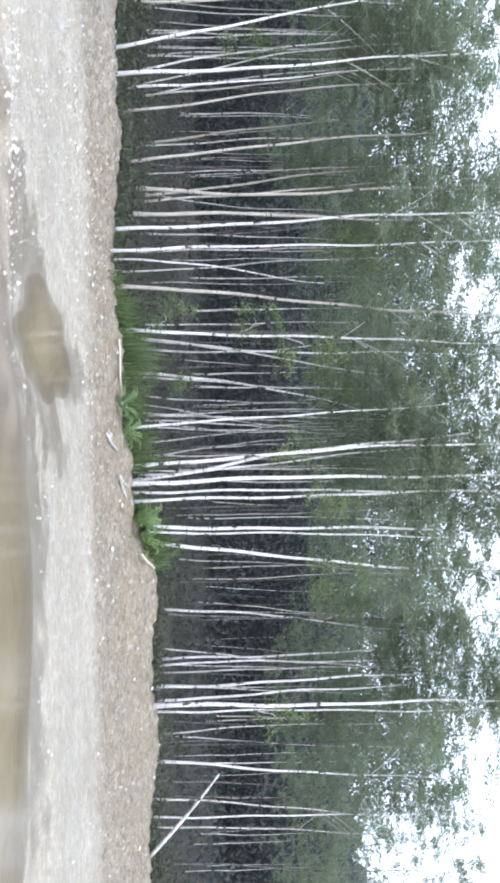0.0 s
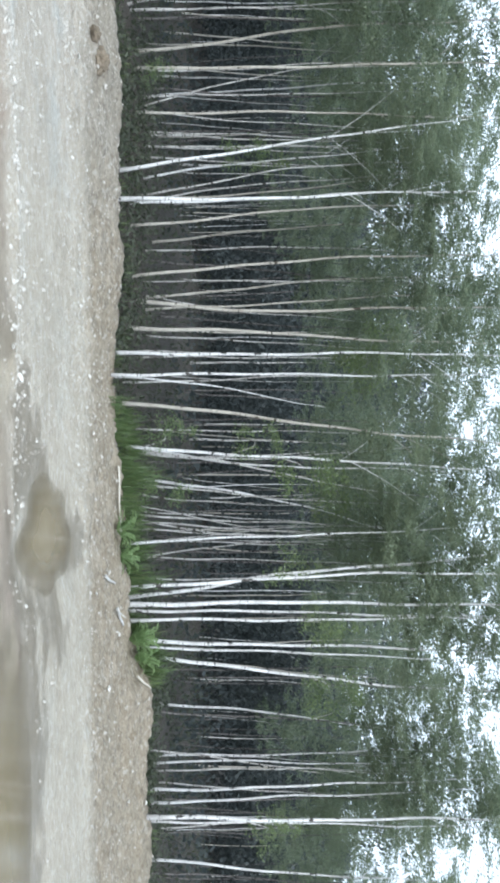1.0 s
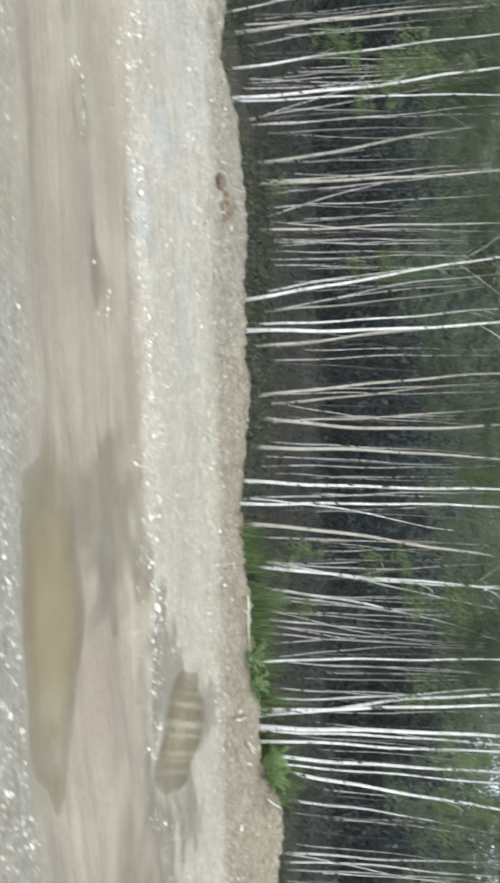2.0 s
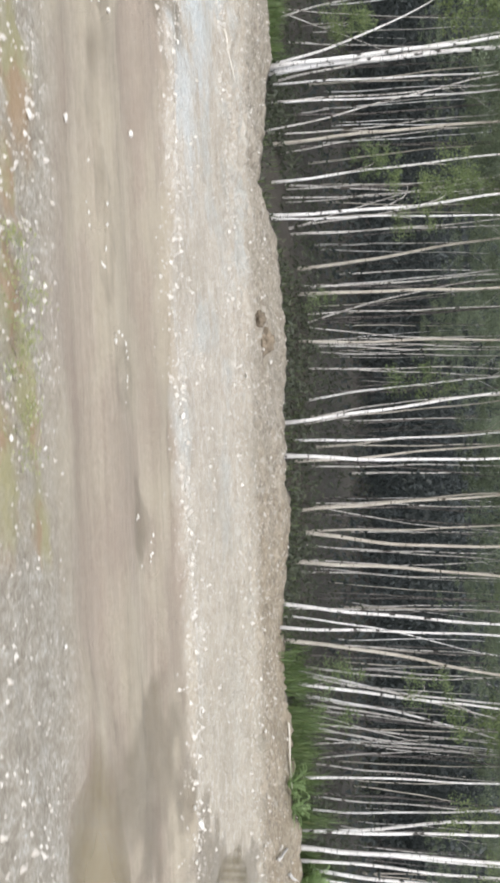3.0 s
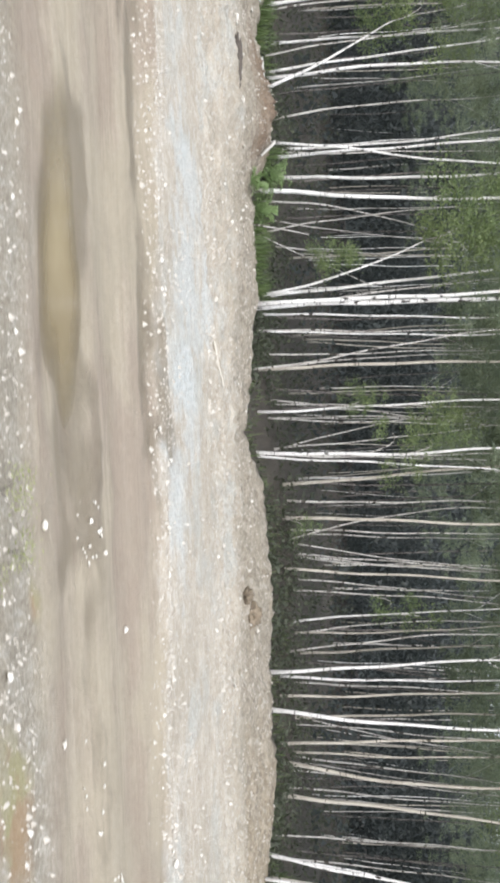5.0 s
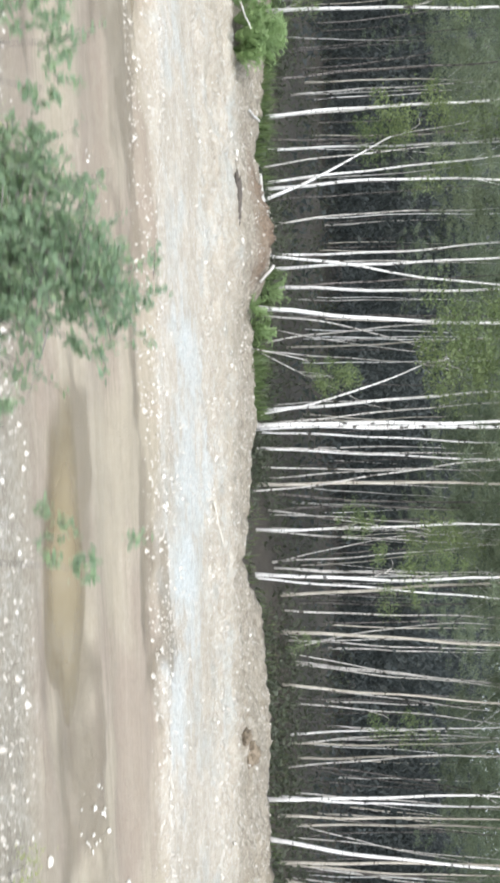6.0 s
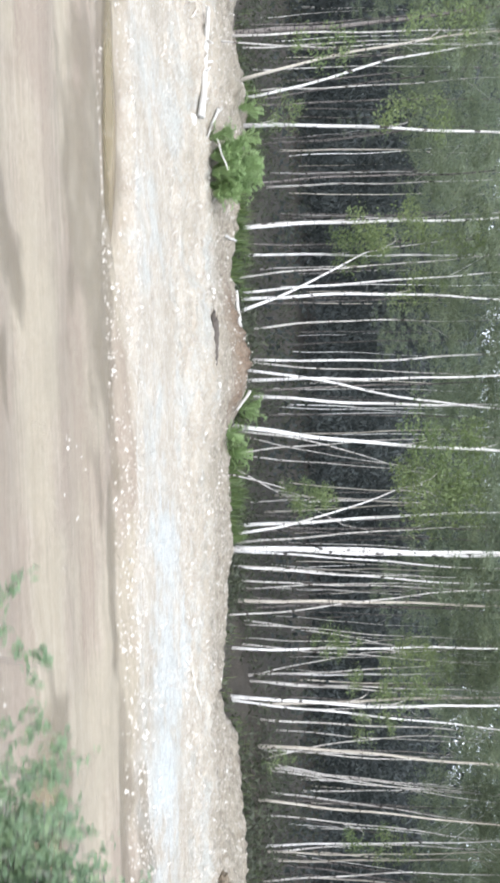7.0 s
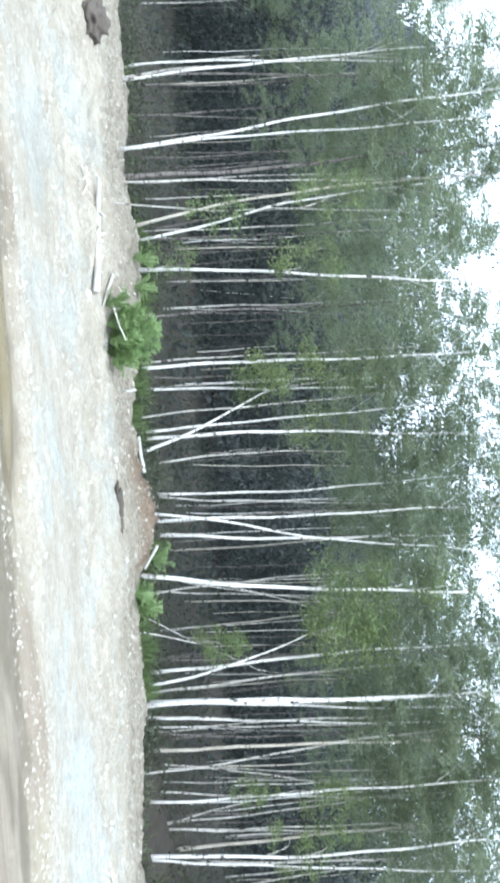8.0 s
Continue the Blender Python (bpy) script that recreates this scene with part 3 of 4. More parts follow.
def stem_path(lean, bow, top, bent, r, wig, inward):
    """The trunk's line from its foot: curved as far as bent, then running on and straightening."""
    z = np.concatenate([[-0.25], np.linspace(0.02, top, 24)])
    zz = np.clip(z, 0, bent)
    x = lean * zz + bow * zz ** 2
    end = lean + 2 * bow * bent
    x = x + 0.55 * np.clip(end, -0.3, 0.3) * np.clip(z - bent, 0, None)
    y = inward * (np.clip(z, 0, 5) + 0.4 * np.clip(z - 5, 0, None))
    x = x + (0.022 * np.sin(z * 1.1 + wig) + 0.012 * np.sin(z * 2.9 + 3 * wig)) * np.clip(z, 0, 1)
    y = y + 0.05 * np.sin(z * 0.8 + wig * 2) * np.clip(z, 0, 1)
    taper = (1 - 0.82 * np.clip(z, 0, None) / top) * (1 + 0.35 * np.exp(-np.clip(z, 0, None) / 0.15))
    return np.stack([x, y, z], 1), r * 0.82 * taper


STANDING = []
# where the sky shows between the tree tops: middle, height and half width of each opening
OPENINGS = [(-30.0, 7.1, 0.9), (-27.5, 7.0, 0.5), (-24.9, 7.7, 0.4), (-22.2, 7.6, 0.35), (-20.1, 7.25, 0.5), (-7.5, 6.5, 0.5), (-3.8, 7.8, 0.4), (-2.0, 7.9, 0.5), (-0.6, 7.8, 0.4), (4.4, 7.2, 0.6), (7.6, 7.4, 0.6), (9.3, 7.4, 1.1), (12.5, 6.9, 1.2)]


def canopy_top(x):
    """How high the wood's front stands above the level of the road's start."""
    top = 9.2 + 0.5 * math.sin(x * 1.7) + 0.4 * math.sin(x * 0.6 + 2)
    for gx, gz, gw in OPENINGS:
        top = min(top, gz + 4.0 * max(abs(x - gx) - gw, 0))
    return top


def tree(x, y, lean, bow, r, style, seen, inward=-0.08, top=None, crown=True):
    if abs(lean + 2 * bow * min(seen, 6)) > 0.24:  # a fallen, leaning stem ends where it leans into the others
        top, crown = seen + 0.5, False
    kind, label, cat = KIND[style]
    base = Matrix.Translation((x, y, ground_at(x, y)))
    root = tagged(new(kind), label, cat, "trees of the wood")
    root.matrix_basis = base
    if top is None:
        top = rng.uniform(5.5, 7.2) if style == "thin" else (canopy_top(x) - ground_at(x, y)) * rng.uniform(0.95, 1.04)
    bent = min(max(seen, 2.0), 6.0)
    pts, rad = stem_path(lean, bow, top, bent, r, rng.uniform(0, 6), inward)
    v, f = tube(pts, rad, 9, 0.03, rng)
    part("trunk", mesh_of("trunk", v, f, BARK[style], True), root)
    at = lambda z: np.array([np.interp(z, pts[:, 2], pts[:, k]) for k in range(3)])
    STANDING.append((root, pts, style))
    for _ in range(0 if not crown else 2 if style == "thin" else 3):
        z = rng.uniform(0.55, 0.85) * top
        a, ln = rng.uniform(0, 2 * math.pi), rng.uniform(0.6, 1.3)
        s = np.linspace(0, 1, 6)
        br = at(z) + np.stack([np.cos(a) * ln * s, np.sin(a) * ln * s, ln * (1.5 * s - 0.3 * s ** 2)], 1)
        v, f = tube(br, r * 0.16 * (1 - 0.8 * s), 5)
        part("limb", mesh_of("limb", v, f, BARK[style], True), root)
    if crown:
        me = CROWNS[style][rng.integers(len(CROWNS[style]))]
        z0 = rng.uniform(3.8, 4.6) if style == "thin" else rng.uniform(4.4, 5.5)
        p = at(0.6 * z0 + 0.4 * top)
        wide = rng.uniform(0.9, 1.15)
        part("crown", me, root, at=Matrix.LocRotScale((p[0], p[1], z0), Euler((0, 0, rng.uniform(0, 6.28))), Vector((wide, wide, (top + 0.3 - z0) / CROWN_TALL[style]))))
    return root


tree(-28.47, 20.0, -0.066, 0.0261, 0.032, "white", 3.8)
tree(-27.72, 18.8, -0.085, 0.0171, 0.030, "thin", 2.5)
tree(-27.55, 18.5, -0.059, -0.0000, 0.036, "white", 2.5)
tree(-25.94, 18.0, -0.047, -0.0200, 0.041, "white", 3.2)
tree(-25.93, 18.0, -0.043, 0.0005, 0.029, "white", 3.2)
tree(-25.68, 19.0, 0.031, -0.0112, 0.067, "grey", 4.8)
tree(-25.45, 18.6, 0.033, 0.0038, 0.030, "thin", 4.5)
tree(-24.61, 19.5, 0.007, 0.0000, 0.025, "thin", 2.5)
tree(-24.49, 18.5, -0.226, 0.0205, 0.042, "tan", 4.3)
tree(-24.45, 16.5, 0.124, 0.0000, 0.016, "thin", 1.0)
tree(-24.36, 19.2, -0.163, -0.0068, 0.037, "white", 3.2)
tree(-23.64, 18.8, 0.044, 0.0074, 0.048, "white", 5.9)
tree(-23.44, 23.0, -0.010, 0.0056, 0.037, "thin", 3.3)
tree(-21.78, 20.0, -0.023, 0.0000, 0.026, "thin", 2.6)
tree(-21.61, 19.4, -0.014, 0.0014, 0.050, "white", 5.3)
tree(-21.20, 20.4, 0.026, 0.0005, 0.039, "white", 7.1)
tree(-20.52, 19.5, -0.083, 0.0000, 0.025, "thin", 1.4)
tree(-20.21, 19.6, -0.046, -0.0042, 0.038, "white", 4.3)
tree(-20.07, 19.6, -0.039, 0.0091, 0.050, "white", 6.4)
tree(-19.74, 19.4, -0.346, -0.0389, 0.050, "white", 2.8)
tree(-19.49, 20.5, -0.105, 0.0161, 0.033, "thin", 3.9)
tree(-18.78, 20.5, 0.045, -0.0139, 0.040, "white", 4.3)
tree(-18.71, 20.5, 0.084, 0.0000, 0.026, "thin", 1.3)
tree(-18.46, 19.0, 0.118, 0.0149, 0.037, "white", 3.5)
tree(-18.25, 19.4, -0.019, 0.0008, 0.044, "white", 6.2)
tree(-17.91, 19.8, 0.064, -0.0049, 0.051, "white", 5.9)
tree(-17.25, 18.3, 0.121, -0.0061, 0.059, "white", 6.0)
tree(-17.15, 18.8, 0.077, 0.0400, 0.030, "thin", 3.5)
tree(-17.00, 19.9, 0.216, 0.0000, 0.019, "thin", 1.2)
tree(-16.64, 19.5, -0.161, 0.0173, 0.025, "thin", 4.4)
tree(-16.41, 18.5, 0.503, 0.0000, 0.018, "thin", 2.4)
tree(-15.10, 18.8, -0.096, 0.0016, 0.048, "white", 3.4)
tree(-15.01, 18.1, -0.163, -0.0400, 0.041, "white", 3.4)
tree(-14.78, 18.4, -0.140, 0.0076, 0.030, "thin", 3.2)
tree(-14.77, 17.6, -0.027, 0.0004, 0.057, "white", 4.3)
tree(-14.74, 17.8, -0.030, 0.0047, 0.074, "white", 4.4)
tree(-14.65, 18.2, 0.048, -0.0025, 0.029, "white", 3.5)
tree(-14.32, 18.3, 0.036, -0.0055, 0.024, "thin", 3.1)
tree(-14.31, 18.3, 0.069, -0.0084, 0.029, "white", 3.2)
tree(-13.88, 19.0, 0.002, 0.0000, 0.024, "thin", 1.5)
tree(-13.61, 19.5, -0.079, 0.0000, 0.025, "thin", 2.4)
tree(-13.53, 18.6, -0.022, -0.0011, 0.048, "tan", 4.4)
tree(-13.45, 17.5, -0.109, -0.0108, 0.023, "thin", 4.0)
tree(-12.90, 19.5, 0.119, 0.0000, 0.025, "thin", 3.1)
tree(-12.80, 19.5, 0.016, 0.0000, 0.019, "thin", 2.2)
tree(-12.61, 18.2, -0.026, -0.0071, 0.035, "white", 4.3)
tree(-12.51, 19.5, -0.004, 0.0000, 0.019, "thin", 1.0)
tree(-12.49, 19.0, 0.041, 0.0000, 0.024, "thin", 2.4)
tree(-11.82, 19.0, -0.109, 0.0000, 0.024, "thin", 4.6)
tree(-11.79, 19.0, -0.274, 0.0098, 0.018, "thin", 2.6)
tree(-11.77, 17.6, 0.034, -0.0154, 0.045, "white", 4.2)
tree(-11.70, 17.6, 0.033, 0.0061, 0.028, "white", 2.5)
tree(-11.69, 19.0, 0.019, 0.0000, 0.024, "thin", 2.8)
tree(-11.68, 19.0, -0.013, -0.0011, 0.031, "thin", 2.4)
tree(-11.01, 19.5, -0.099, -0.0008, 0.050, "tan", 4.4)
tree(-10.98, 22.0, -0.066, 0.0030, 0.035, "white", 4.7)
tree(-10.64, 19.6, -0.007, -0.0022, 0.032, "thin", 3.9)
tree(-10.34, 18.8, 0.007, -0.0020, 0.048, "tan", 4.3)
tree(-10.00, 19.5, -0.012, 0.0000, 0.025, "thin", 4.0)
tree(-9.80, 19.5, -0.353, 0.0400, 0.025, "thin", 4.4)
tree(-9.71, 19.5, 0.119, 0.0000, 0.019, "thin", 2.7)
tree(-9.63, 21.8, -0.005, -0.0000, 0.028, "thin", 4.0)
tree(-9.40, 20.0, 0.032, 0.0072, 0.026, "thin", 2.8)
tree(-9.33, 20.0, 0.047, 0.0000, 0.026, "thin", 2.3)
tree(-9.30, 18.5, 0.022, -0.0004, 0.036, "tan", 4.2)
tree(-9.24, 20.5, 0.059, 0.0000, 0.026, "thin", 2.2)
tree(-8.82, 20.0, 0.062, 0.0000, 0.026, "thin", 2.1)
tree(-8.75, 19.0, -0.006, 0.0065, 0.024, "thin", 4.5)
tree(-8.06, 19.0, -0.152, 0.0000, 0.031, "white", 1.8)
tree(-7.70, 19.5, -0.065, -0.0039, 0.031, "tan", 5.1)
tree(-7.69, 19.5, -0.171, 0.0075, 0.025, "thin", 2.3)
tree(-7.56, 16.8, -0.103, -0.0093, 0.043, "white", 4.0, inward=-0.14)
tree(-7.54, 18.5, -0.206, 0.0125, 0.024, "thin", 3.2)
tree(-7.20, 17.8, -0.027, -0.0029, 0.034, "white", 4.1)
tree(-7.00, 20.5, -0.095, 0.0000, 0.040, "tan", 4.8)
tree(-6.93, 16.5, 0.026, -0.0065, 0.048, "white", 3.9, inward=-0.14)
tree(-6.77, 17.9, -0.069, -0.0043, 0.035, "tan", 3.8)
tree(-6.59, 19.5, -0.033, 0.0052, 0.025, "thin", 5.0)
tree(-5.81, 19.0, -0.010, 0.0000, 0.018, "thin", 1.9)
tree(-5.74, 18.0, -0.136, 0.0104, 0.041, "tan", 4.0)
tree(-5.67, 20.0, 0.162, 0.0000, 0.019, "thin", 1.9)
tree(-5.63, 20.0, -0.108, 0.0036, 0.039, "tan", 4.6)
tree(-5.27, 18.2, 0.121, -0.0202, 0.053, "tan", 4.1)
tree(-5.20, 19.0, -0.048, -0.0033, 0.031, "tan", 4.2)
tree(-4.76, 20.0, 0.059, 0.0000, 0.026, "thin", 2.1)
tree(-4.68, 18.0, 0.018, 0.0047, 0.052, "tan", 4.0)
tree(-4.41, 20.0, 0.033, 0.0000, 0.026, "thin", 2.6)
tree(-4.21, 19.5, -0.014, 0.0000, 0.025, "thin", 1.9)
tree(-4.05, 16.7, 0.010, 0.0005, 0.043, "white", 3.8, inward=-0.25)
tree(-3.64, 17.5, -0.001, 0.0363, 0.028, "white", 3.7)
tree(-3.62, 16.6, -0.008, -0.0018, 0.037, "white", 3.8, inward=-0.07)
tree(-3.59, 18.5, -0.046, 0.0013, 0.024, "thin", 4.0)
tree(-3.12, 17.6, 0.062, 0.0068, 0.051, "tan", 5.4)
tree(-2.61, 19.5, -0.008, 0.0040, 0.025, "thin", 2.7)
tree(-2.27, 17.6, 0.062, -0.0009, 0.045, "white", 3.9)
tree(-2.22, 18.6, 0.163, -0.0180, 0.036, "white", 3.8)
tree(-2.19, 18.5, 0.101, 0.0139, 0.036, "thin", 4.0)
tree(-2.07, 19.5, 0.127, -0.0382, 0.031, "thin", 3.5)
tree(-1.50, 19.2, 0.039, 0.0284, 0.043, "white", 5.0)
tree(-1.40, 19.0, 0.081, -0.0038, 0.031, "thin", 3.8)
tree(-1.07, 20.5, 0.118, -0.0189, 0.026, "thin", 2.9)
tree(-0.84, 20.0, 0.164, 0.0000, 0.019, "thin", 2.7)
tree(-0.64, 21.0, 0.052, 0.0000, 0.027, "thin", 2.5)
tree(-0.64, 20.0, 0.037, 0.0000, 0.032, "thin", 2.3)
tree(-0.51, 20.2, 0.191, -0.0289, 0.026, "thin", 2.6)
tree(-0.47, 20.0, 0.008, 0.0102, 0.026, "thin", 2.4)
tree(-0.32, 20.0, 0.021, 0.0000, 0.026, "thin", 2.4)
tree(-0.26, 17.7, -0.081, -0.0006, 0.034, "white", 3.8)
tree(0.03, 20.5, -0.128, 0.0000, 0.026, "thin", 2.7)
tree(0.31, 20.0, 0.009, 0.0000, 0.026, "thin", 2.7)
tree(0.35, 20.5, -0.142, 0.0000, 0.026, "thin", 2.4)
tree(0.50, 17.0, -0.115, 0.0069, 0.044, "white", 5.2)
tree(0.64, 19.0, -0.017, 0.0000, 0.024, "thin", 2.6)
tree(0.71, 18.5, -0.037, -0.0155, 0.030, "white", 4.5)
tree(0.80, 17.6, -0.148, -0.0109, 0.045, "white", 3.0)
tree(0.82, 17.0, -0.049, 0.0032, 0.055, "white", 5.2)
tree(1.02, 17.4, -0.024, 0.0018, 0.034, "white", 2.9)
tree(1.19, 17.2, -0.056, 0.0032, 0.039, "white", 5.2)
tree(1.76, 18.0, -0.006, 0.0012, 0.052, "white", 5.9)
tree(1.84, 17.8, 0.002, 0.0007, 0.029, "white", 5.8)
tree(2.03, 18.1, 0.136, -0.0078, 0.052, "white", 5.9)
tree(3.71, 23.0, -0.050, 0.0016, 0.030, "grey", 4.3)
tree(4.09, 21.3, -0.001, 0.0169, 0.041, "white", 4.0)
tree(4.68, 19.8, 0.080, 0.0000, 0.025, "thin", 0.9)
tree(5.17, 20.8, -0.057, -0.0005, 0.040, "white", 4.8)
tree(5.25, 20.5, -0.065, 0.0000, 0.033, "white", 1.9)
tree(5.42, 20.5, -0.062, 0.0000, 0.026, "thin", 1.6)
tree(5.47, 18.1, -0.046, 0.0017, 0.058, "white", 5.3)
tree(5.49, 19.6, -0.039, -0.0081, 0.044, "white", 4.4)
tree(5.68, 18.4, -0.037, 0.0000, 0.030, "white", 1.9)
tree(5.80, 19.6, -0.036, -0.0180, 0.038, "white", 3.1)
tree(7.01, 21.0, -0.104, 0.0000, 0.027, "thin", 1.8)
tree(7.42, 20.3, 0.025, 0.0028, 0.046, "white", 5.3)
tree(8.18, 20.0, -0.036, 0.0238, 0.032, "thin", 2.7)
tree(8.54, 19.9, -0.044, 0.0000, 0.032, "white", 4.8)
tree(8.81, 20.0, -0.008, 0.0000, 0.026, "thin", 2.2)


def leaning_stem(name, a, b, r, style, label):
    """A bare stem that leans from its foot a to its tip b."""
    a = (a[0], a[1], ground_at(a[0], a[1]) - 0.05)
    s = np.linspace(0, 1, 10)[:, None]
    p = (np.array(b) - np.array(a)) * s + np.array([0, 0, 0.05]) * np.sin(s * 3.14)
    root = tagged(new(name), label, "stem", "trees of the wood")
    root.matrix_basis = Matrix.Translation(a)
    v, f = tube(p, r * (1.1 - 0.6 * s[:, 0]), 8, 0.03, rng)
    part("stem", mesh_of("stem", v, f, BARK[style], True), root)


leaning_stem("leaning_trunk", (8.9, 18.5), (7.0, 18.4, 1.75), 0.045, "thin", "broken grey stem leaning among the birches")
leaning_stem("bent_sapling", (-16.32, 17.3), (-16.05, 17.2, 0.5), 0.014, "thin", "thin bare sapling bent over the grass")


def spray(x, z, size):
    """A low leafy branch that hangs at (x, z) on the nearest stem of the wood's edge."""
    def gap(s):
        o = s[0].matrix_basis.translation
        return abs(o.x + np.interp(z - o.z, s[1][:, 2], s[1][:, 0]) - x) + 0.25 * abs(o.y - 17.5)
    root, pts, style = min(STANDING, key=gap)
    o = root.matrix_basis.translation
    zl = z - o.z
    stem = np.array([np.interp(zl - 0.5, pts[:, 2], pts[:, k]) for k in range(3)])
    tip = np.array([x - o.x, -0.35, zl])
    s = np.linspace(0, 1, 6)[:, None]
    p = stem + (tip - stem) * s + np.array([0, 0, 0.25]) * np.sin(s * 3.14)
    v, f = tube(p, 0.013 * (1.15 - s[:, 0]), 5)
    part("twig", mesh_of("twig", v, f, BARK["thin"], True), root)
    leafy = part("leaf_spray", SPRAY[rng.integers(4)], root, "bright green leaves", Matrix.LocRotScale(tip - np.array([0, 0, 0.5 * size]), Euler((0, 0, rng.uniform(0, 6.28))), Vector((1, 1, 1)) * size * 0.85))
    tagged(leafy, kind="stuff")


spray(-15.75, 0.91, 0.70)
spray(-17.06, 3.26, 1.10)
spray(-16.21, 3.27, 1.20)
spray(-12.94, 1.47, 0.60)
spray(-12.21, 2.12, 0.70)
spray(-12.68, 2.87, 0.80)
spray(-12.29, 3.40, 0.80)
spray(-8.55, 2.09, 0.70)
spray(-8.34, 2.68, 0.60)
spray(-16.48, 3.44, 1.10)
spray(-15.83, 3.23, 1.10)
spray(-21.34, 2.66, 1.00)
spray(-21.23, 1.75, 0.80)
spray(-11.46, 2.19, 0.60)
spray(-12.47, 2.94, 0.70)
spray(-12.76, 1.31, 0.50)
spray(-15.79, 0.69, 0.60)
spray(-20.26, 2.98, 0.90)
spray(-10.17, 0.22, 0.50)
spray(-1.79, 3.43, 1.00)
spray(-1.24, 4.00, 1.00)
spray(-3.82, 4.52, 1.10)
spray(-2.53, 0.69, 0.70)
spray(-2.45, 2.47, 0.70)
spray(0.06, 3.12, 0.80)
spray(1.11, 3.81, 0.80)
spray(-1.30, 0.54, 0.70)
spray(2.68, 4.06, 0.90)
spray(4.02, 4.53, 0.90)
spray(5.72, 2.87, 0.80)
spray(-4.39, 4.85, 0.90)
spray(-23.54, 2.85, 1.10)
spray(-21.67, 2.27, 1.10)
spray(-21.22, 1.73, 1.00)
spray(-16.98, 4.63, 1.30)
spray(-15.75, 3.45, 1.20)
spray(-15.81, 0.87, 0.70)
spray(-12.41, 5.51, 1.10)
spray(-12.06, 2.84, 0.80)
spray(-24.43, 3.22, 1.00)
spray(-24.09, 1.13, 0.80)
spray(-23.75, 0.14, 0.70)
spray(-21.24, 3.81, 1.00)


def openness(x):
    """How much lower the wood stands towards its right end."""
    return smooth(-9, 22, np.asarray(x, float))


def sight_cut(x, y):
    """Whether (x, y) is kept low, behind an opening as the camera sees it."""
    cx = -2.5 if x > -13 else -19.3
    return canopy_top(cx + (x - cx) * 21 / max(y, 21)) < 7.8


# ---- the wood behind: prototypes and copies ----
protos = []
for i, style in enumerate(("white", "thin", "tan", "thin", "grey", "grey", "grey", "tan")):
    protos.append(tree(-34 - i * 1.6, 24 + 2.0 * (i % 3), rng.uniform(-0.05, 0.05), rng.uniform(-0.004, 0.004), rng.uniform(0.03, 0.06), style, 5.0, 0.0))
placed = []
while len(placed) < 280:
    y = 20.5 + 27 * rng.uniform(0, 1) ** 1.7
    x = rng.uniform(-12 - 0.85 * y - 6, 0.75 * y - 2)
    if all((x - a) ** 2 + (y - b) ** 2 > 0.5 for a, b in placed):
        placed.append((x, y))
        k = ((1.6 + 0.16 * y if sight_cut(x, y) else 3.6 + 0.2 * y) - 0.5 * openness(x)) * rng.uniform(0.85, 1.1) / 10.5 if y > 24 else min(rng.uniform(0.75, 1.0), (canopy_top(x) - ground_at(x, y)) / 10.8)
        m = pose(x, y, ground_at(x, y) - 0.05, rng.normal(0, 2), rng.normal(0, 2.5), rng.uniform(0, 360)) @ Matrix.Scale(k, 4)
        c = copy_thing(protos[rng.choice((4, 5, 6, 4, 5, 6, 1) if y < 24 else (0, 1, 2, 3, 4, 5, 6, 7))], m)
        c.scale = (k, k, k)


def far_woods():
    n = 10500
    x = rng.uniform(-95, 75, n)
    y = rng.uniform(36, 62, n)
    in_cut = np.array([sight_cut(a + rng.normal(0, 1.3), b) for a, b in zip(x, y)])
    top = np.where(in_cut, 2.6 + 0.15 * y, 4.6 + 0.2 * y) + 1.2 * waves(x, y, 31, 10, 24, 3) - 0.8 * openness(x)
    z = 2.2 + rng.uniform(0, 1, n) ** 0.9 * (top - 3.7)
    low = np.stack([rng.uniform(-80, 60, 2600), rng.uniform(24, 60, 2600), rng.uniform(-1.6, 0.6, 2600)], 1)
    fill = np.stack([rng.uniform(-90, 70, 3200), rng.uniform(42, 64, 3200), rng.uniform(0.4, 4.5, 3200)], 1)
    low = np.concatenate([low, fill])
    low[:, 2] += slope(low[:, 0])
    c = np.repeat(np.concatenate([np.stack([x, y, z], 1), low]), 44, axis=0)
    c = c + rng.standard_normal(c.shape) * np.array([0.6, 0.6, 0.45])
    x, y, z = c.T
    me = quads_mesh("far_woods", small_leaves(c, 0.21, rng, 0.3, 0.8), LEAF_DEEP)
    tagged(new("far_woods", me), "dense foliage of the wood's depth, coloured dark for its shade", "woods", kind="stuff")


far_woods()


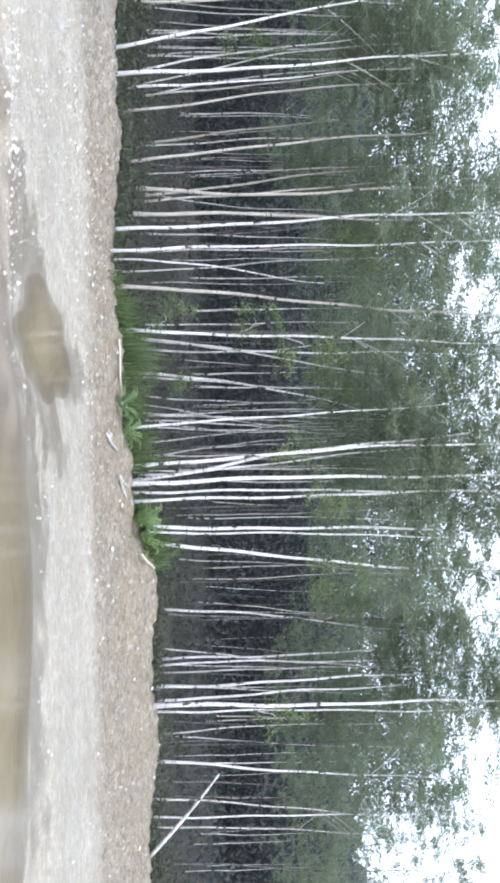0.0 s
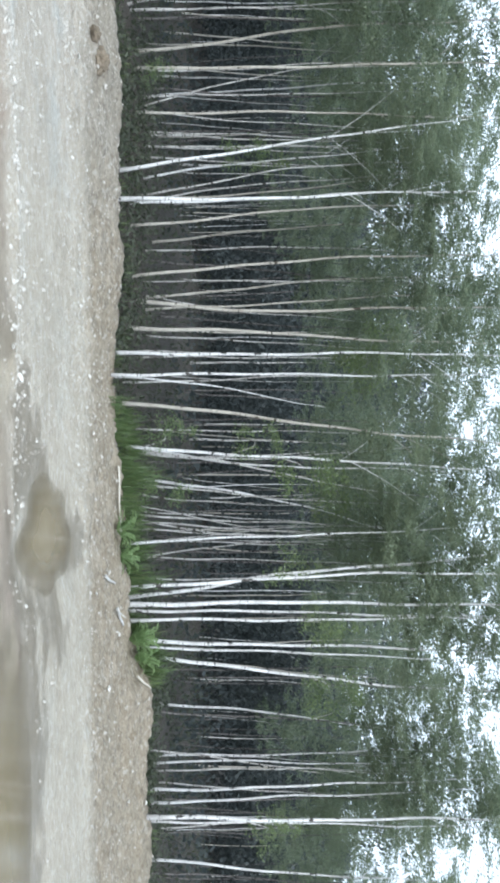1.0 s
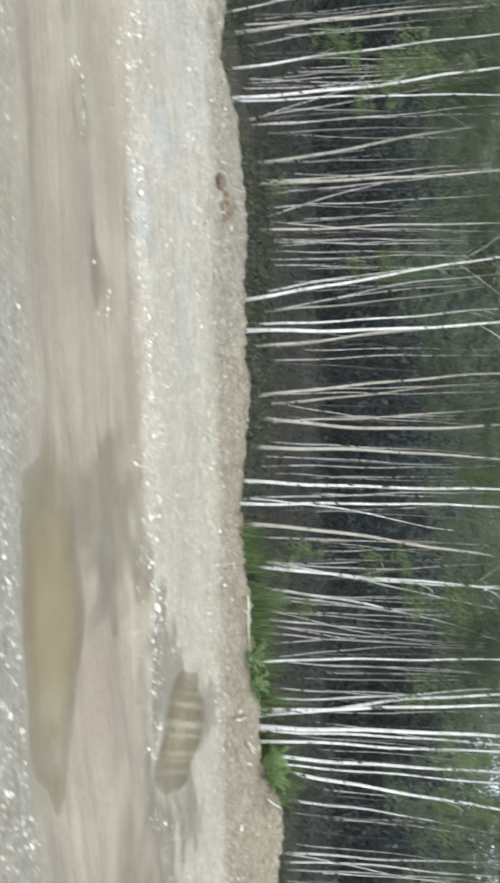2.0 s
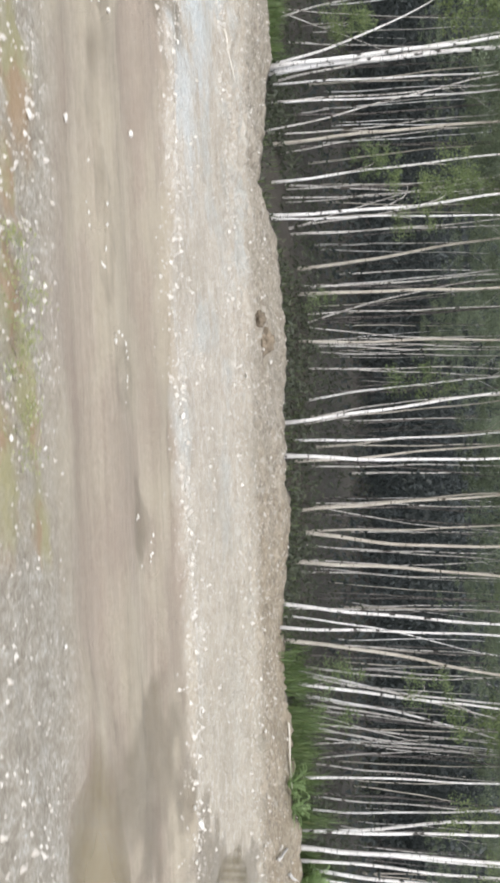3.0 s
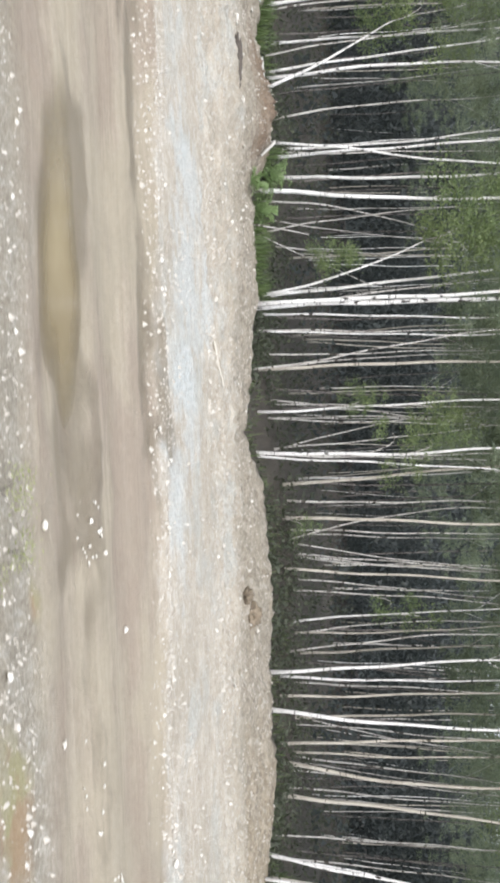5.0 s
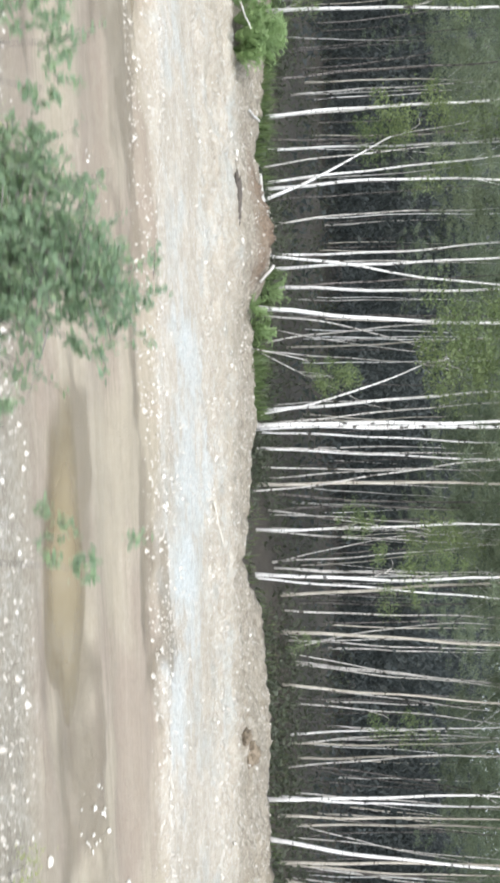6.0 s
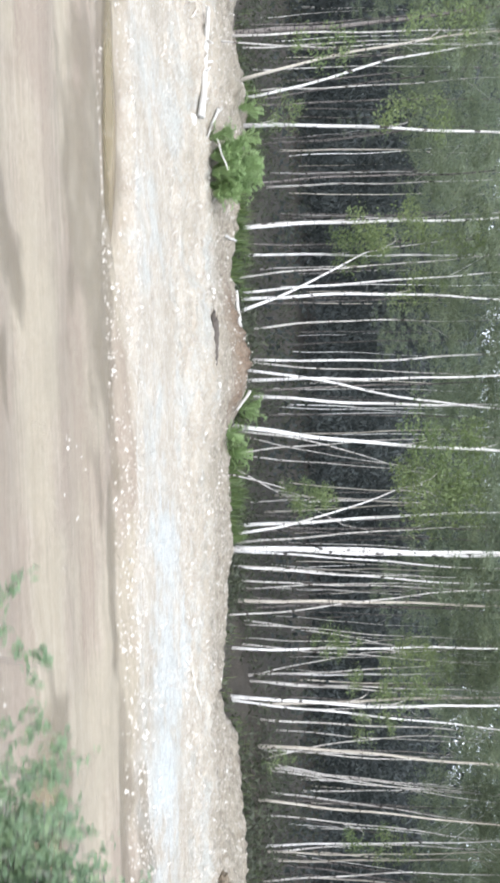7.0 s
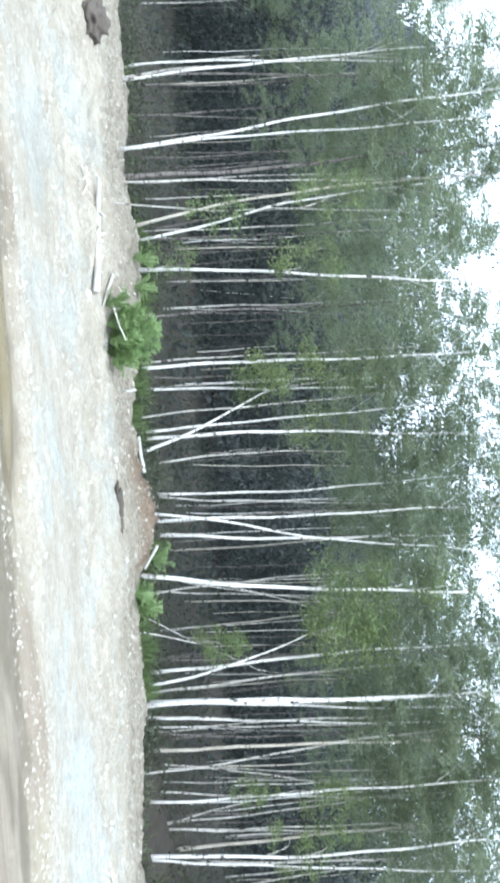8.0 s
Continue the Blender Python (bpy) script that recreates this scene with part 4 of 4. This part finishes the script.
def far_ridge():
    """Added wavy foliage wall closing the wood far behind, coloured dark as its shade."""
    x = np.linspace(-260, 240, 900)
    y = 70 + 4 * waves(x, 0 * x, 61, 8, 60, 22)
    top = 13.0 + 1.2 * waves(x, 0 * x, 63, 16, 30, 1.2) - 1.5 * openness(x * 0.75) + 2.6 * (1 - smooth(-52, -36, x))
    rows = []
    for i, f in enumerate((0, 0.3, 0.6, 0.85, 1.0)):
        rows.append(np.stack([x, y + 0.8 * i + 1.0 * waves(x, 7.0 * i + 0 * x, 65, 12, 24, 7), -4 + f * (top + 4)], 1))
    v = np.concatenate(rows)
    n = len(x)
    f = [(r * n + i, r * n + i + 1, (r + 1) * n + i + 1, (r + 1) * n + i) for r in range(4) for i in range(n - 1)]
    k = Mat("far_foliage", 0.9)
    c = k.coord("Object")
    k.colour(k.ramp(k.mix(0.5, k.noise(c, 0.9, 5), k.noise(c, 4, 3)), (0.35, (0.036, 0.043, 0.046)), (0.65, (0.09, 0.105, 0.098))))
    tagged(new("backdrop", mesh_of("backdrop", v, f, k.m)), "added wall of far trees, coloured dark for the wood's shade", "woods", kind="structure")


far_ridge()


def undergrowth():
    n = 90000
    x = rng.uniform(-48, 28, n)
    yc = np.interp(x, CREST_X, CREST_Y)
    d = np.where(rng.uniform(0, 1, n) < 0.36, rng.uniform(0.25, 2.6, n), rng.uniform(0.16, 1, n) ** 2 * 14)
    y = yc + d
    keep = waves(x, y, 41, 10, 6, 1) + 0.4 > rng.uniform(-1, 1, n)
    x, y, d = x[keep], y[keep], d[keep]
    z = height(x, y) + rng.uniform(0, 1, len(x)) ** 1.6 * np.clip(0.16 + 0.12 * d, 0.16, 1.1)
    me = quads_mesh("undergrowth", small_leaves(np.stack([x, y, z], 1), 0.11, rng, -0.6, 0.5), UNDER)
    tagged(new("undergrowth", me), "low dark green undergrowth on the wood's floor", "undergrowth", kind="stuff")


undergrowth()


# ---- shrubs, grass ----
def shrub(name, x, y, tall, wide, n, size, material, label, stems=5, lift=0.0, group="", thick=0.006):
    root = tagged(new(name), label, "bush", group)
    root.matrix_basis = Matrix.Translation((x, y, ground_at(x, y) - 0.02))
    for i in range(stems):
        a, s = rng.uniform(0, 6.28), np.linspace(0, 1, 6)
        reach = wide * rng.uniform(0.2, 0.8)
        p = np.stack([np.cos(a) * reach * s ** 1.5, np.sin(a) * reach * s ** 1.5, tall * rng.uniform(0.7, 1.0) * s], 1)
        v, f = tube(p, thick * (1.2 - s), 5)
        part("stem", mesh_of("stem", v, f, BARK["grey"], True), root)
    c = crown_points(n, tall * (1 - lift), wide, rng, max(6, n // 40), 0.05, 0.25 * wide)
    c[:, 2] = np.clip(c[:, 2] + tall * lift, 0.02, None)
    part("foliage", quads_mesh("foliage", leaves(c, size, rng, 0.1, 0.62), material), root)
    return root


def willow(x, y, clumps):
    """A willow bush: a stem up to each clump of twigs, narrow leaves all along the twigs. Clumps: x, z, half width, half height, leaves."""
    root = tagged(new("willow_bush"), "willow bush with small grey green leaves beside the road", "bush", "roadside bushes")
    o = np.array([x, y, ground_at(x, y) - 0.02])
    root.matrix_basis = Matrix.Translation(o)
    for cx, cz, rx, rz, n in clumps:
        mid = np.array([cx, y + rng.uniform(-0.06, 0.06), cz]) - o
        s = np.linspace(0, 1, 9)[:, None]
        stem = mid * s + np.array([0.1 * rng.uniform(-1, 1), 0.05, 0]) * np.sin(s * 3.14)
        v, f = tube(stem, 0.008 * (1.2 - s[:, 0]), 6)
        part("stem", mesh_of("stem", v, f, BARK["grey"], True), root)
        q, tv, tf = [], [], []
        for _ in range(max(n // 22, 4)):
            foot = mid + rng.normal(0, 0.55, 3) * np.array([rx, rx, rz])
            way = rng.normal(0, 0.55, 3) * np.array([rx, rx, rz]) + np.array([0, 0, 0.45 * rz])
            u = rng.uniform(0, 1, (22, 1))
            q.append(foot + way * u + np.array([0, 0, -0.15 * rz]) * u ** 2 + rng.normal(0, 0.014, (22, 3)))
            e = np.linspace(0, 1, 4)[:, None]
            v, f = tube(foot + way * e + np.array([0, 0, -0.15 * rz]) * e ** 2, 0.0022 * (1.3 - e[:, 0]), 3)
            tf += [tuple(i + 12 * len(tv) for i in face) for face in f]
            tv.append(v)
        tagged(part("twigs", mesh_of("twigs", np.concatenate(tv), tf, BARK["grey"]), root), kind="stuff")
        tagged(part("foliage", quads_mesh("foliage", leaves(np.concatenate(q), 0.037, rng, 0.15, 0.45), WILLOW), root), kind="stuff")
    return root


willow(-15.4, 3.5, [(-15.4, 0.05, 0.3, 0.32, 4200), (-15.41, 0.36, 0.26, 0.2, 3800), (-15.34, 0.58, 0.19, 0.14, 1700), (-15.24, 0.76, 0.13, 0.11, 320), (-15.08, 0.56, 0.07, 0.12, 90), (-15.68, 0.12, 0.16, 0.24, 1000), (-15.74, 0.3, 0.16, 0.18, 1300), (-15.6, 0.46, 0.1, 0.1, 220)])
willow(-16.12, 3.1, [(-16.12, 0.44, 0.15, 0.18, 300), (-16.1, 0.68, 0.09, 0.09, 50), (-15.93, 0.58, 0.07, 0.09, 60)])
willow(-16.58, 3.25, [(-16.6, 0.34, 0.17, 0.15, 240), (-16.45, 0.52, 0.08, 0.07, 40)])
willow(-14.3, 2.95, [(-14.23, 0.74, 0.07, 0.14, 90), (-14.38, 0.6, 0.08, 0.08, 80)])
willow(-14.7, 2.95, [(-14.72, 0.5, 0.09, 0.1, 110)])
willow(-10.2, 3.1, [(-10.2, 0.52, 0.1, 0.13, 240), (-10.18, 0.74, 0.07, 0.08, 60)])


def fern(x, y, tall, wide, fronds, label, material=None):
    """Arching fronds with paired leaflets out of one foot."""
    root = tagged(new("fern_clump"), label, "fern", "ferns on the bank")
    root.matrix_basis = Matrix.Translation((x, y, ground_at(x, y) - 0.02))
    q = []
    for i in range(fronds):
        a, out, up = rng.uniform(0, 6.28), wide * rng.uniform(0.3, 1.0), tall * rng.uniform(0.25, 1.0)
        s = np.linspace(0.12, 1, 24)
        mid = np.stack([np.cos(a) * out * s, np.sin(a) * out * s, up * np.sin(s * 2.0) / 0.95], 1)
        side = np.array([-math.sin(a), math.cos(a), 0])
        w = 0.16 * tall * np.sin(np.pi * np.clip(s, 0.1, 0.97))[:, None]
        tipward = np.gradient(mid, axis=0)
        tipward /= np.linalg.norm(tipward, axis=1)[:, None]
        for sg in (-1, 1):
            tip = mid + sg * side * w + tipward * w * 0.6 + rng.normal(0, 0.01, mid.shape)
            half = tipward * 0.015
            q.append(np.stack([mid - half, (mid + tip) / 2 - half * 0.9, tip, (mid + tip) / 2 + half * 0.9], 1))
    tagged(part("fronds", quads_mesh("fronds", np.concatenate(q), material or FERN_LEAF), root), kind="stuff")
    return root


FERN_LEAF = leaf_material("fern_leaf", (0.21, 0.295, 0.125), (0.275, 0.38, 0.17), (0.31, 0.41, 0.19), 0.6)
FERN = "bright green fern clump on the stony bank"
fern(-21.95, 16.1, 0.95, 0.42, 40, FERN)
fern(-22.25, 16.05, 0.85, 0.42, 28, FERN)
fern(-21.65, 16.05, 0.85, 0.42, 28, FERN)
fern(-22.1, 15.8, 0.6, 0.42, 24, FERN)
fern(-21.8, 15.75, 0.6, 0.42, 24, FERN)
fern(-21.45, 15.85, 0.55, 0.42, 20, FERN)
fern(-22.5, 16.0, 0.5, 0.42, 18, FERN)
fern(-17.1, 17.0, 0.42, 0.42, 24, FERN)
fern(-16.7, 17.6, 0.5, 0.42, 20, FERN)
fern(-23.7, 17.9, 0.5, 0.5, 11, FERN)
fern(-23.2, 18.2, 0.5, 0.5, 10, FERN)
fern(-0.7, 16.3, 0.35, 0.5, 22, FERN)
fern(-0.2, 16.5, 0.35, 0.45, 18, FERN)
fern(1.5, 17.0, 0.55, 0.45, 26, FERN)
fern(1.9, 17.2, 0.5, 0.4, 18, FERN)
fern(-17.6, 18.3, 0.6, 0.5, 16, FERN)


def grass(name, label, spans, n, tall, blade=0.007, material=None):
    """Tufts of bent blades along stretches (from x, to x, nearest y from the crest, depth)."""
    q = []
    for x0, x1, d0, deep in spans:
        m = int(n * (x1 - x0))
        x = rng.uniform(x0, x1, m)
        y = np.interp(x, CREST_X, CREST_Y) + d0 + deep * rng.uniform(0, 1, m)
        clump = waves(x, y, 51, 12, 1.6, 0.3)
        x, y, clump = x[clump > -0.1], y[clump > -0.1], clump[clump > -0.1]
        m = len(x)
        foot = np.stack([x, y, height(x, y)], 1)
        a = rng.uniform(0, 6.28, m)
        h = tall * rng.uniform(0.3, 1.1, m) * np.clip(0.35 + 0.4 * clump, 0.2, 1.1)
        lean = np.stack([np.cos(a) * h * 0.35, np.sin(a) * h * 0.35, h], 1)
        w = np.stack([-np.sin(a), np.cos(a), 0 * a], 1) * blade
        mid = foot + lean * np.array([0.35, 0.35, 0.6])
        q.append(np.stack([foot - w, foot + w, mid + w * 0.8, mid - w * 0.8], 1))
        q.append(np.stack([mid - w * 0.8, mid + w * 0.8, foot + lean + w * 0.1, foot + lean - w * 0.1], 1))
    tagged(new(name, quads_mesh(name, np.concatenate(q), material or GRASS)), label, "grass", kind="stuff")


grass("bank_grass", "long green grass behind the bank's crest", [(-3.2, 0.6, -0.1, 1.9), (1.0, 2.6, -0.1, 1.0), (-18, -14.9, -0.1, 1.4), (-24.8, -20, -0.1, 1.2)], 1000, 0.55)
grass("tall_grass", "tall dark green grass behind the bank beside the birches", [(-3.0, 0.5, 0.0, 1.7), (1.2, 2.3, 0.0, 0.9)], 900, 0.95, 0.008)
grass("sparse_grass", "sparse dry green grass at the foot of the trees", [(-13.6, -3.4, 0.2, 1.4), (3, 9, 0.2, 1.4), (-29, -25, 0.1, 1.2)], 90, 0.35)
grass("verge_weeds", "sparse short weeds between the stones of the verge", [(-13.4, -12.4, -12.4, 0.6), (-9.2, -8.1, -11.9, 0.5), (-17.5, -15.8, -13.1, 0.8)], 70, 0.12, 0.003, FERN_LEAF)


WEED_LEAF = leaf_material("weed_leaf", (0.2, 0.23, 0.085), (0.29, 0.32, 0.13), (0.36, 0.37, 0.16), 0.45)
WEED = "low yellow green weed on the gravel verge"
for x, y, t in ((-8.6, 5.05, 0.1), (-8.35, 5.1, 0.12), (-8.05, 5.05, 0.12), (-7.8, 5.1, 0.1), (-7.5, 5.05, 0.1), (-11.5, 5.4, 0.14), (-11.9, 5.3, 0.16), (-16.6, 5.1, 0.2), (-17.0, 5.0, 0.22)):
    shrub("verge_weed", x, y, t, 0.2, 240, 0.02, WEED_LEAF, WEED, 3, 0, "verge weeds", 0.0025)


# ---- stones ----
def stone_mesh(seed):
    r = np.random.default_rng(seed)
    bm = bmesh.new()
    bmesh.ops.create_icosphere(bm, subdivisions=2, radius=0.5)
    for v in bm.verts:
        n = noise.noise(v.co * 1.7 + Vector((seed * 3.1, 0, 0)))
        v.co *= 1 + 0.55 * n
        v.co.z *= 0.62
    for k in range(9):
        d = Vector(r.standard_normal(3)).normalized()
        for v in bm.verts:
            over = v.co.dot(d) - 0.24
            if over > 0:
                v.co -= d * over * 0.85
    me = bpy.data.meshes.new("stone")
    bm.to_mesh(me)
    bm.free()
    me.materials.append(STONE)
    return me


STONE_MESHES = [stone_mesh(i) for i in range(7)]


def stone(x, y, size, label="pale angular stone lying on the gravel"):
    if min(float(puddle_dist(x, y, p)) for p in PUDDLES) < 1.25:
        return None
    ob = new("stone", STONE_MESHES[rng.integers(7)])
    ob.matrix_basis = Matrix.LocRotScale((x, y, ground_at(x, y) + size * 0.16), Euler((rng.uniform(-0.3, 0.3), rng.uniform(-0.3, 0.3), rng.uniform(0, 6.28))), Vector((size * rng.uniform(0.8, 1.2), size, size * rng.uniform(0.7, 1.0))))
    return tagged(ob, label, "stone", "loose stones")


for _ in range(60):
    stone(rng.uniform(-22, 2), rng.uniform(4.6, 5.9), rng.uniform(0.03, 0.075))
for _ in range(36):
    x = rng.uniform(-27, -2.5)
    stone(x, float(windrow(x)) + 0.1 + rng.normal(0, 0.13), rng.uniform(0.04, 0.1))
for _ in range(55):
    x = rng.uniform(-29, 9)
    stone(x, float(np.interp(x, CREST_X, CREST_Y)) - rng.uniform(0.2, 3.5), rng.uniform(0.05, 0.13), "pale stone half sunk in the earth bank")


for px, py, rx, ry, n in ((-11.44, 7.17, 0.24, 0.2, 16), (-8.02, 7.45, 0.28, 0.3, 14), (-6.42, 8.05, 0.27, 0.24, 10), (-9.3, 7.05, 0.5, 0.16, 10), (-16.8, 7.9, 0.4, 0.4, 10)):
    for _ in range(n):  # small stones pushed up round the hollows of the track
        a = rng.uniform(0, 6.28)
        stone(px + rx * math.cos(a) * rng.uniform(0.85, 1.2), py + ry * math.sin(a) * rng.uniform(0.85, 1.2), rng.uniform(0.02, 0.05), "small pale stone beside a hollow of the track")


def gravel():
    n = 46000
    x = rng.uniform(-30, 11, n)
    zone = rng.uniform(0, 1, n)
    y = np.where(zone < 0.24, 6.0 - 1.9 * rng.uniform(0, 1, n) ** 0.8, np.where(zone < 0.31, windrow(x) + 0.1 + rng.normal(0, 0.2, n), np.where(zone < 0.7, rng.uniform(9.2, 13.5, n), np.interp(x, CREST_X, CREST_Y) - 4.6 * rng.uniform(0, 1, n) ** 0.9)))
    thin = 0.72 * np.exp(-((x + 6.3) / 1.3) ** 2) * (y < 6.5)
    thin = np.maximum(thin, np.where(y > 12, 0.6, 0.7) * smooth(-3.2, -1.5, x) * (y > 7))
    keep = rng.uniform(0, 1, n) > thin
    x, y = x[keep], y[keep]
    dry = np.min([puddle_dist(x, y, p) for p in PUDDLES], axis=0) > 1.3
    x, y = x[dry], y[dry]
    n = len(x)
    s = rng.uniform(0.007, 0.018, n) * np.where(y > 12.5, 1.15, 1.0) * np.where((y > 8.6) & (y < 11), 1.25, 1.0) * np.where((y > 9.6) & (y < 12.5), 0.75, 1.0) * (1 + 1.2 * (rng.uniform(0, 1, n) > 0.93))
    oct_v = np.array([(1, 0, -0.5), (0, 1, -0.5), (-1, 0, -0.5), (0, -1, -0.5), (0, 0, 0.7)], float)
    oct_f = np.array([(0, 1, 4), (1, 2, 4), (2, 3, 4), (3, 0, 4)])
    a = rng.uniform(0, 6.28, n)
    v = oct_v[None] * rng.uniform(0.6, 1.3, (n, 5, 1)) * s[:, None, None]
    rot = np.stack([v[..., 0] * np.cos(a)[:, None] - v[..., 1] * np.sin(a)[:, None], v[..., 0] * np.sin(a)[:, None] + v[..., 1] * np.cos(a)[:, None], v[..., 2]], -1)
    rot += np.stack([x, y, height(x, y) + s * 0.3], -1)[:, None]
    f = (oct_f[None] + 5 * np.arange(n)[:, None, None]).reshape(-1, 3)
    me = bpy.data.meshes.new("gravel")
    me.vertices.add(n * 5)
    me.vertices.foreach_set("co", rot.astype(np.float32).ravel())
    me.loops.add(f.size)
    me.loops.foreach_set("vertex_index", f.astype(np.int32).ravel())
    me.polygons.add(len(f))
    me.polygons.foreach_set("loop_start", np.arange(0, f.size, 3, dtype=np.int32))
    me.update(calc_edges=True)
    me.materials.append(STONES)
    tagged(new("gravel", me), "scattered pale gravel on the road and its bank", "gravel", kind="stuff")


gravel()


# ---- things on the bank ----
def pole(name, a, b, r0, r1, material, label, category, lift=0.03, knobs=0, bend=0.0):
    """A bare stem lying from a to b over the ground, with snapped side stubs."""
    s = np.linspace(0, 1, 12)
    p = np.array(a)[None] + (np.array(b) - np.array(a))[None] * s[:, None]
    g = height(p[:, 0], p[:, 1])
    top = np.polyval(np.polyfit(s, g, 1), s) + lift
    p = np.concatenate([p, top[:, None]], 1) if p.shape[1] == 2 else p
    p[:, 0] += 0.012 * np.sin(s * 5) + bend * np.sin(s * 3.14)
    p[:, 1] += 0.6 * bend * np.sin(s * 5.5)
    p[:, 2] += 0.006 * np.sin(s * 9)
    base = p[0].copy()
    root = tagged(new(name), label, category, "dead wood on the bank")
    root.matrix_basis = Matrix.Translation(base)
    v, f = tube(p - base, r0 + (r1 - r0) * s, 9, 0.05, rng)
    part("stem", mesh_of("stem", v, f, material, True), root)
    for k in range(knobs):
        i = 2 + k * 8 // max(knobs, 1)
        d = np.array([rng.uniform(-0.2, 0.2), rng.uniform(-0.1, 0.1), rng.uniform(0.08, 0.16)])
        v, f = tube(np.stack([p[i] - base, p[i] - base + d * 0.6, p[i] - base + d]), [r0 * 0.4, r0 * 0.33, r0 * 0.22], 6)
        part("stub", mesh_of("stub", v, f, material, True), root)
    return root


PEELED = bark_material("peeled_log", (0.55, 0.53, 0.49), (0.85, 0.84, 0.81), (0.3, 0.27, 0.22), 0.64)
pole("birch_log", (-22.55, 15.0), (-24.6, 15.55), 0.068, 0.036, PEELED, "peeled white birch log lying on the stony bank", "log", 0.06, 5, 0.09)
pole("dead_branch", (-23.05, 16.1), (-22.4, 15.75), 0.03, 0.02, PEELED, "pale bare branch lying beside a fern", "branch", 0.04, 1)
pole("dead_branch", (-22.4, 15.75, -0.66), (-21.75, 15.45, -0.42), 0.02, 0.014, PEELED, "pale bare branch lying through the fern", "branch", 0.05, 0)
for a, b in (((-24.7, 15.1), (-24.35, 14.95)), ((-24.6, 14.75), (-24.35, 15.1)), ((-24.3, 14.6), (-24.45, 14.95)), ((-24.15, 14.85), (-24.4, 15.05))):
    pole("dead_branch", a, b, 0.016, 0.009, DEADWOOD, "small dead twig on the gravel beside a log", "branch", 0.03, 2)
pole("dead_branch", (-0.13, 14.55), (0.17, 15.55), 0.028, 0.02, PEELED, "short grey white stick on the bank", "branch", 0.05, 0)
pole("dead_branch", (0.6, 15.5), (1.05, 16.15), 0.032, 0.022, PEELED, "short grey white stick on the bank", "branch", 0.06, 1)
pole("dead_branch", (2.15, 16.75), (2.5, 17.15), 0.024, 0.014, DEADWOOD, "short grey stick on the crest of the bank", "branch", 0.12, 0)
pole("dead_branch", (-1.9, 16.25), (-0.55, 16.35), 0.02, 0.014, DEADWOOD, "thin pale birch pole lying along the crest", "branch", 0.08, 0)
pole("dead_branch", (-17.95, 17.4), (-17.55, 17.0), 0.035, 0.025, PEELED, "short white stick on the bank", "branch", 0.1, 0)
pole("dead_branch", (-19.35, 18.6), (-20.1, 18.55), 0.05, 0.035, PEELED, "short white birch billet on the crest", "branch", 0.06, 0)
pole("dead_branch", (-21.0, 17.2), (-21.05, 18.1), 0.03, 0.025, PEELED, "short white stick on the bank", "branch", 0.05, 0)
pole("dead_branch", (-13.6, 13.2), (-12.9, 13.5), 0.015, 0.01, DEADWOOD, "thin twig on the gravel", "branch", 0.02, 0)


def lump(name, x, y, sx, sy, sz, material, label, category, seed, sink=0.3):
    """An uneven clod, mound or stump-like heap with broken sides."""
    bm = bmesh.new()
    bmesh.ops.create_icosphere(bm, subdivisions=4, radius=1.0)
    for v in bm.verts:
        n = 0.4 * noise.noise(v.co * 1.4 + Vector((seed, 0, 0))) + 0.34 * noise.noise(v.co * 4 + Vector((0, seed, 0))) + 0.24 * noise.noise(v.co * 10)
        v.co *= 1 + n
        v.co.x *= sx
        v.co.y *= sy
        v.co.z *= sz
    me = bpy.data.meshes.new(name)
    bm.to_mesh(me)
    bm.free()
    me.materials.append(material)
    me.polygons.foreach_set("use_smooth", [True] * len(me.polygons))
    ob = new(name, me)
    ob.matrix_basis = Matrix.Translation((x, y, ground_at(x, y) + sz * (1 - sink) - sz * 0.5))
    return tagged(ob, label, category)


TURF = speckled("dry_turf", (0.07, 0.055, 0.038), (0.26, 0.21, 0.15), 14.0, 0.95)
# Thin dark solid standing for the shadow slit under the bank's overhang.
lump("dark_clod", -18.8, 15.6, 0.5, 0.1, 0.07, DARK_LUMP, "long dark solid set as shadow at the foot of the bank", "clod", 9.0)
lump("dark_clod", -27.7, 16.1, 0.45, 0.35, 0.26, DARK_LUMP, "dark brown heap of earth on the bank", "clod", 11.0)
lump("root_clod", -9.0, 15.25, 0.2, 0.16, 0.15, TURF, "brown clod of earth and roots on the bank", "clod", 13.0)
lump("root_clod", -9.38, 15.05, 0.13, 0.11, 0.09, TURF, "small brown clod of earth on the bank", "clod", 15.0)
for x, y, s in ((-19.7, 15.75, 0.16), (-19.55, 15.7, 0.13), (-19.85, 15.3, 0.12), (-22.5, 14.95, 0.24), (-20.35, 9.7, 0.13), (-20.3, 9.5, 0.1), (-18.0, 15.2, 0.12), (-11.5, 7.2, 0.07), (-11.4, 7.35, 0.06), (-11.2, 7.45, 0.07), (-11.3, 7.15, 0.05), (-3.1, 9.3, 0.16), (-10.35, 8.2, 0.1), (-9.9, 6.4, 0.08), (-13.95, 6.4, 0.12), (-11.6, 6.1, 0.09)):
    stone(x, y, s, "white stone on the ground")
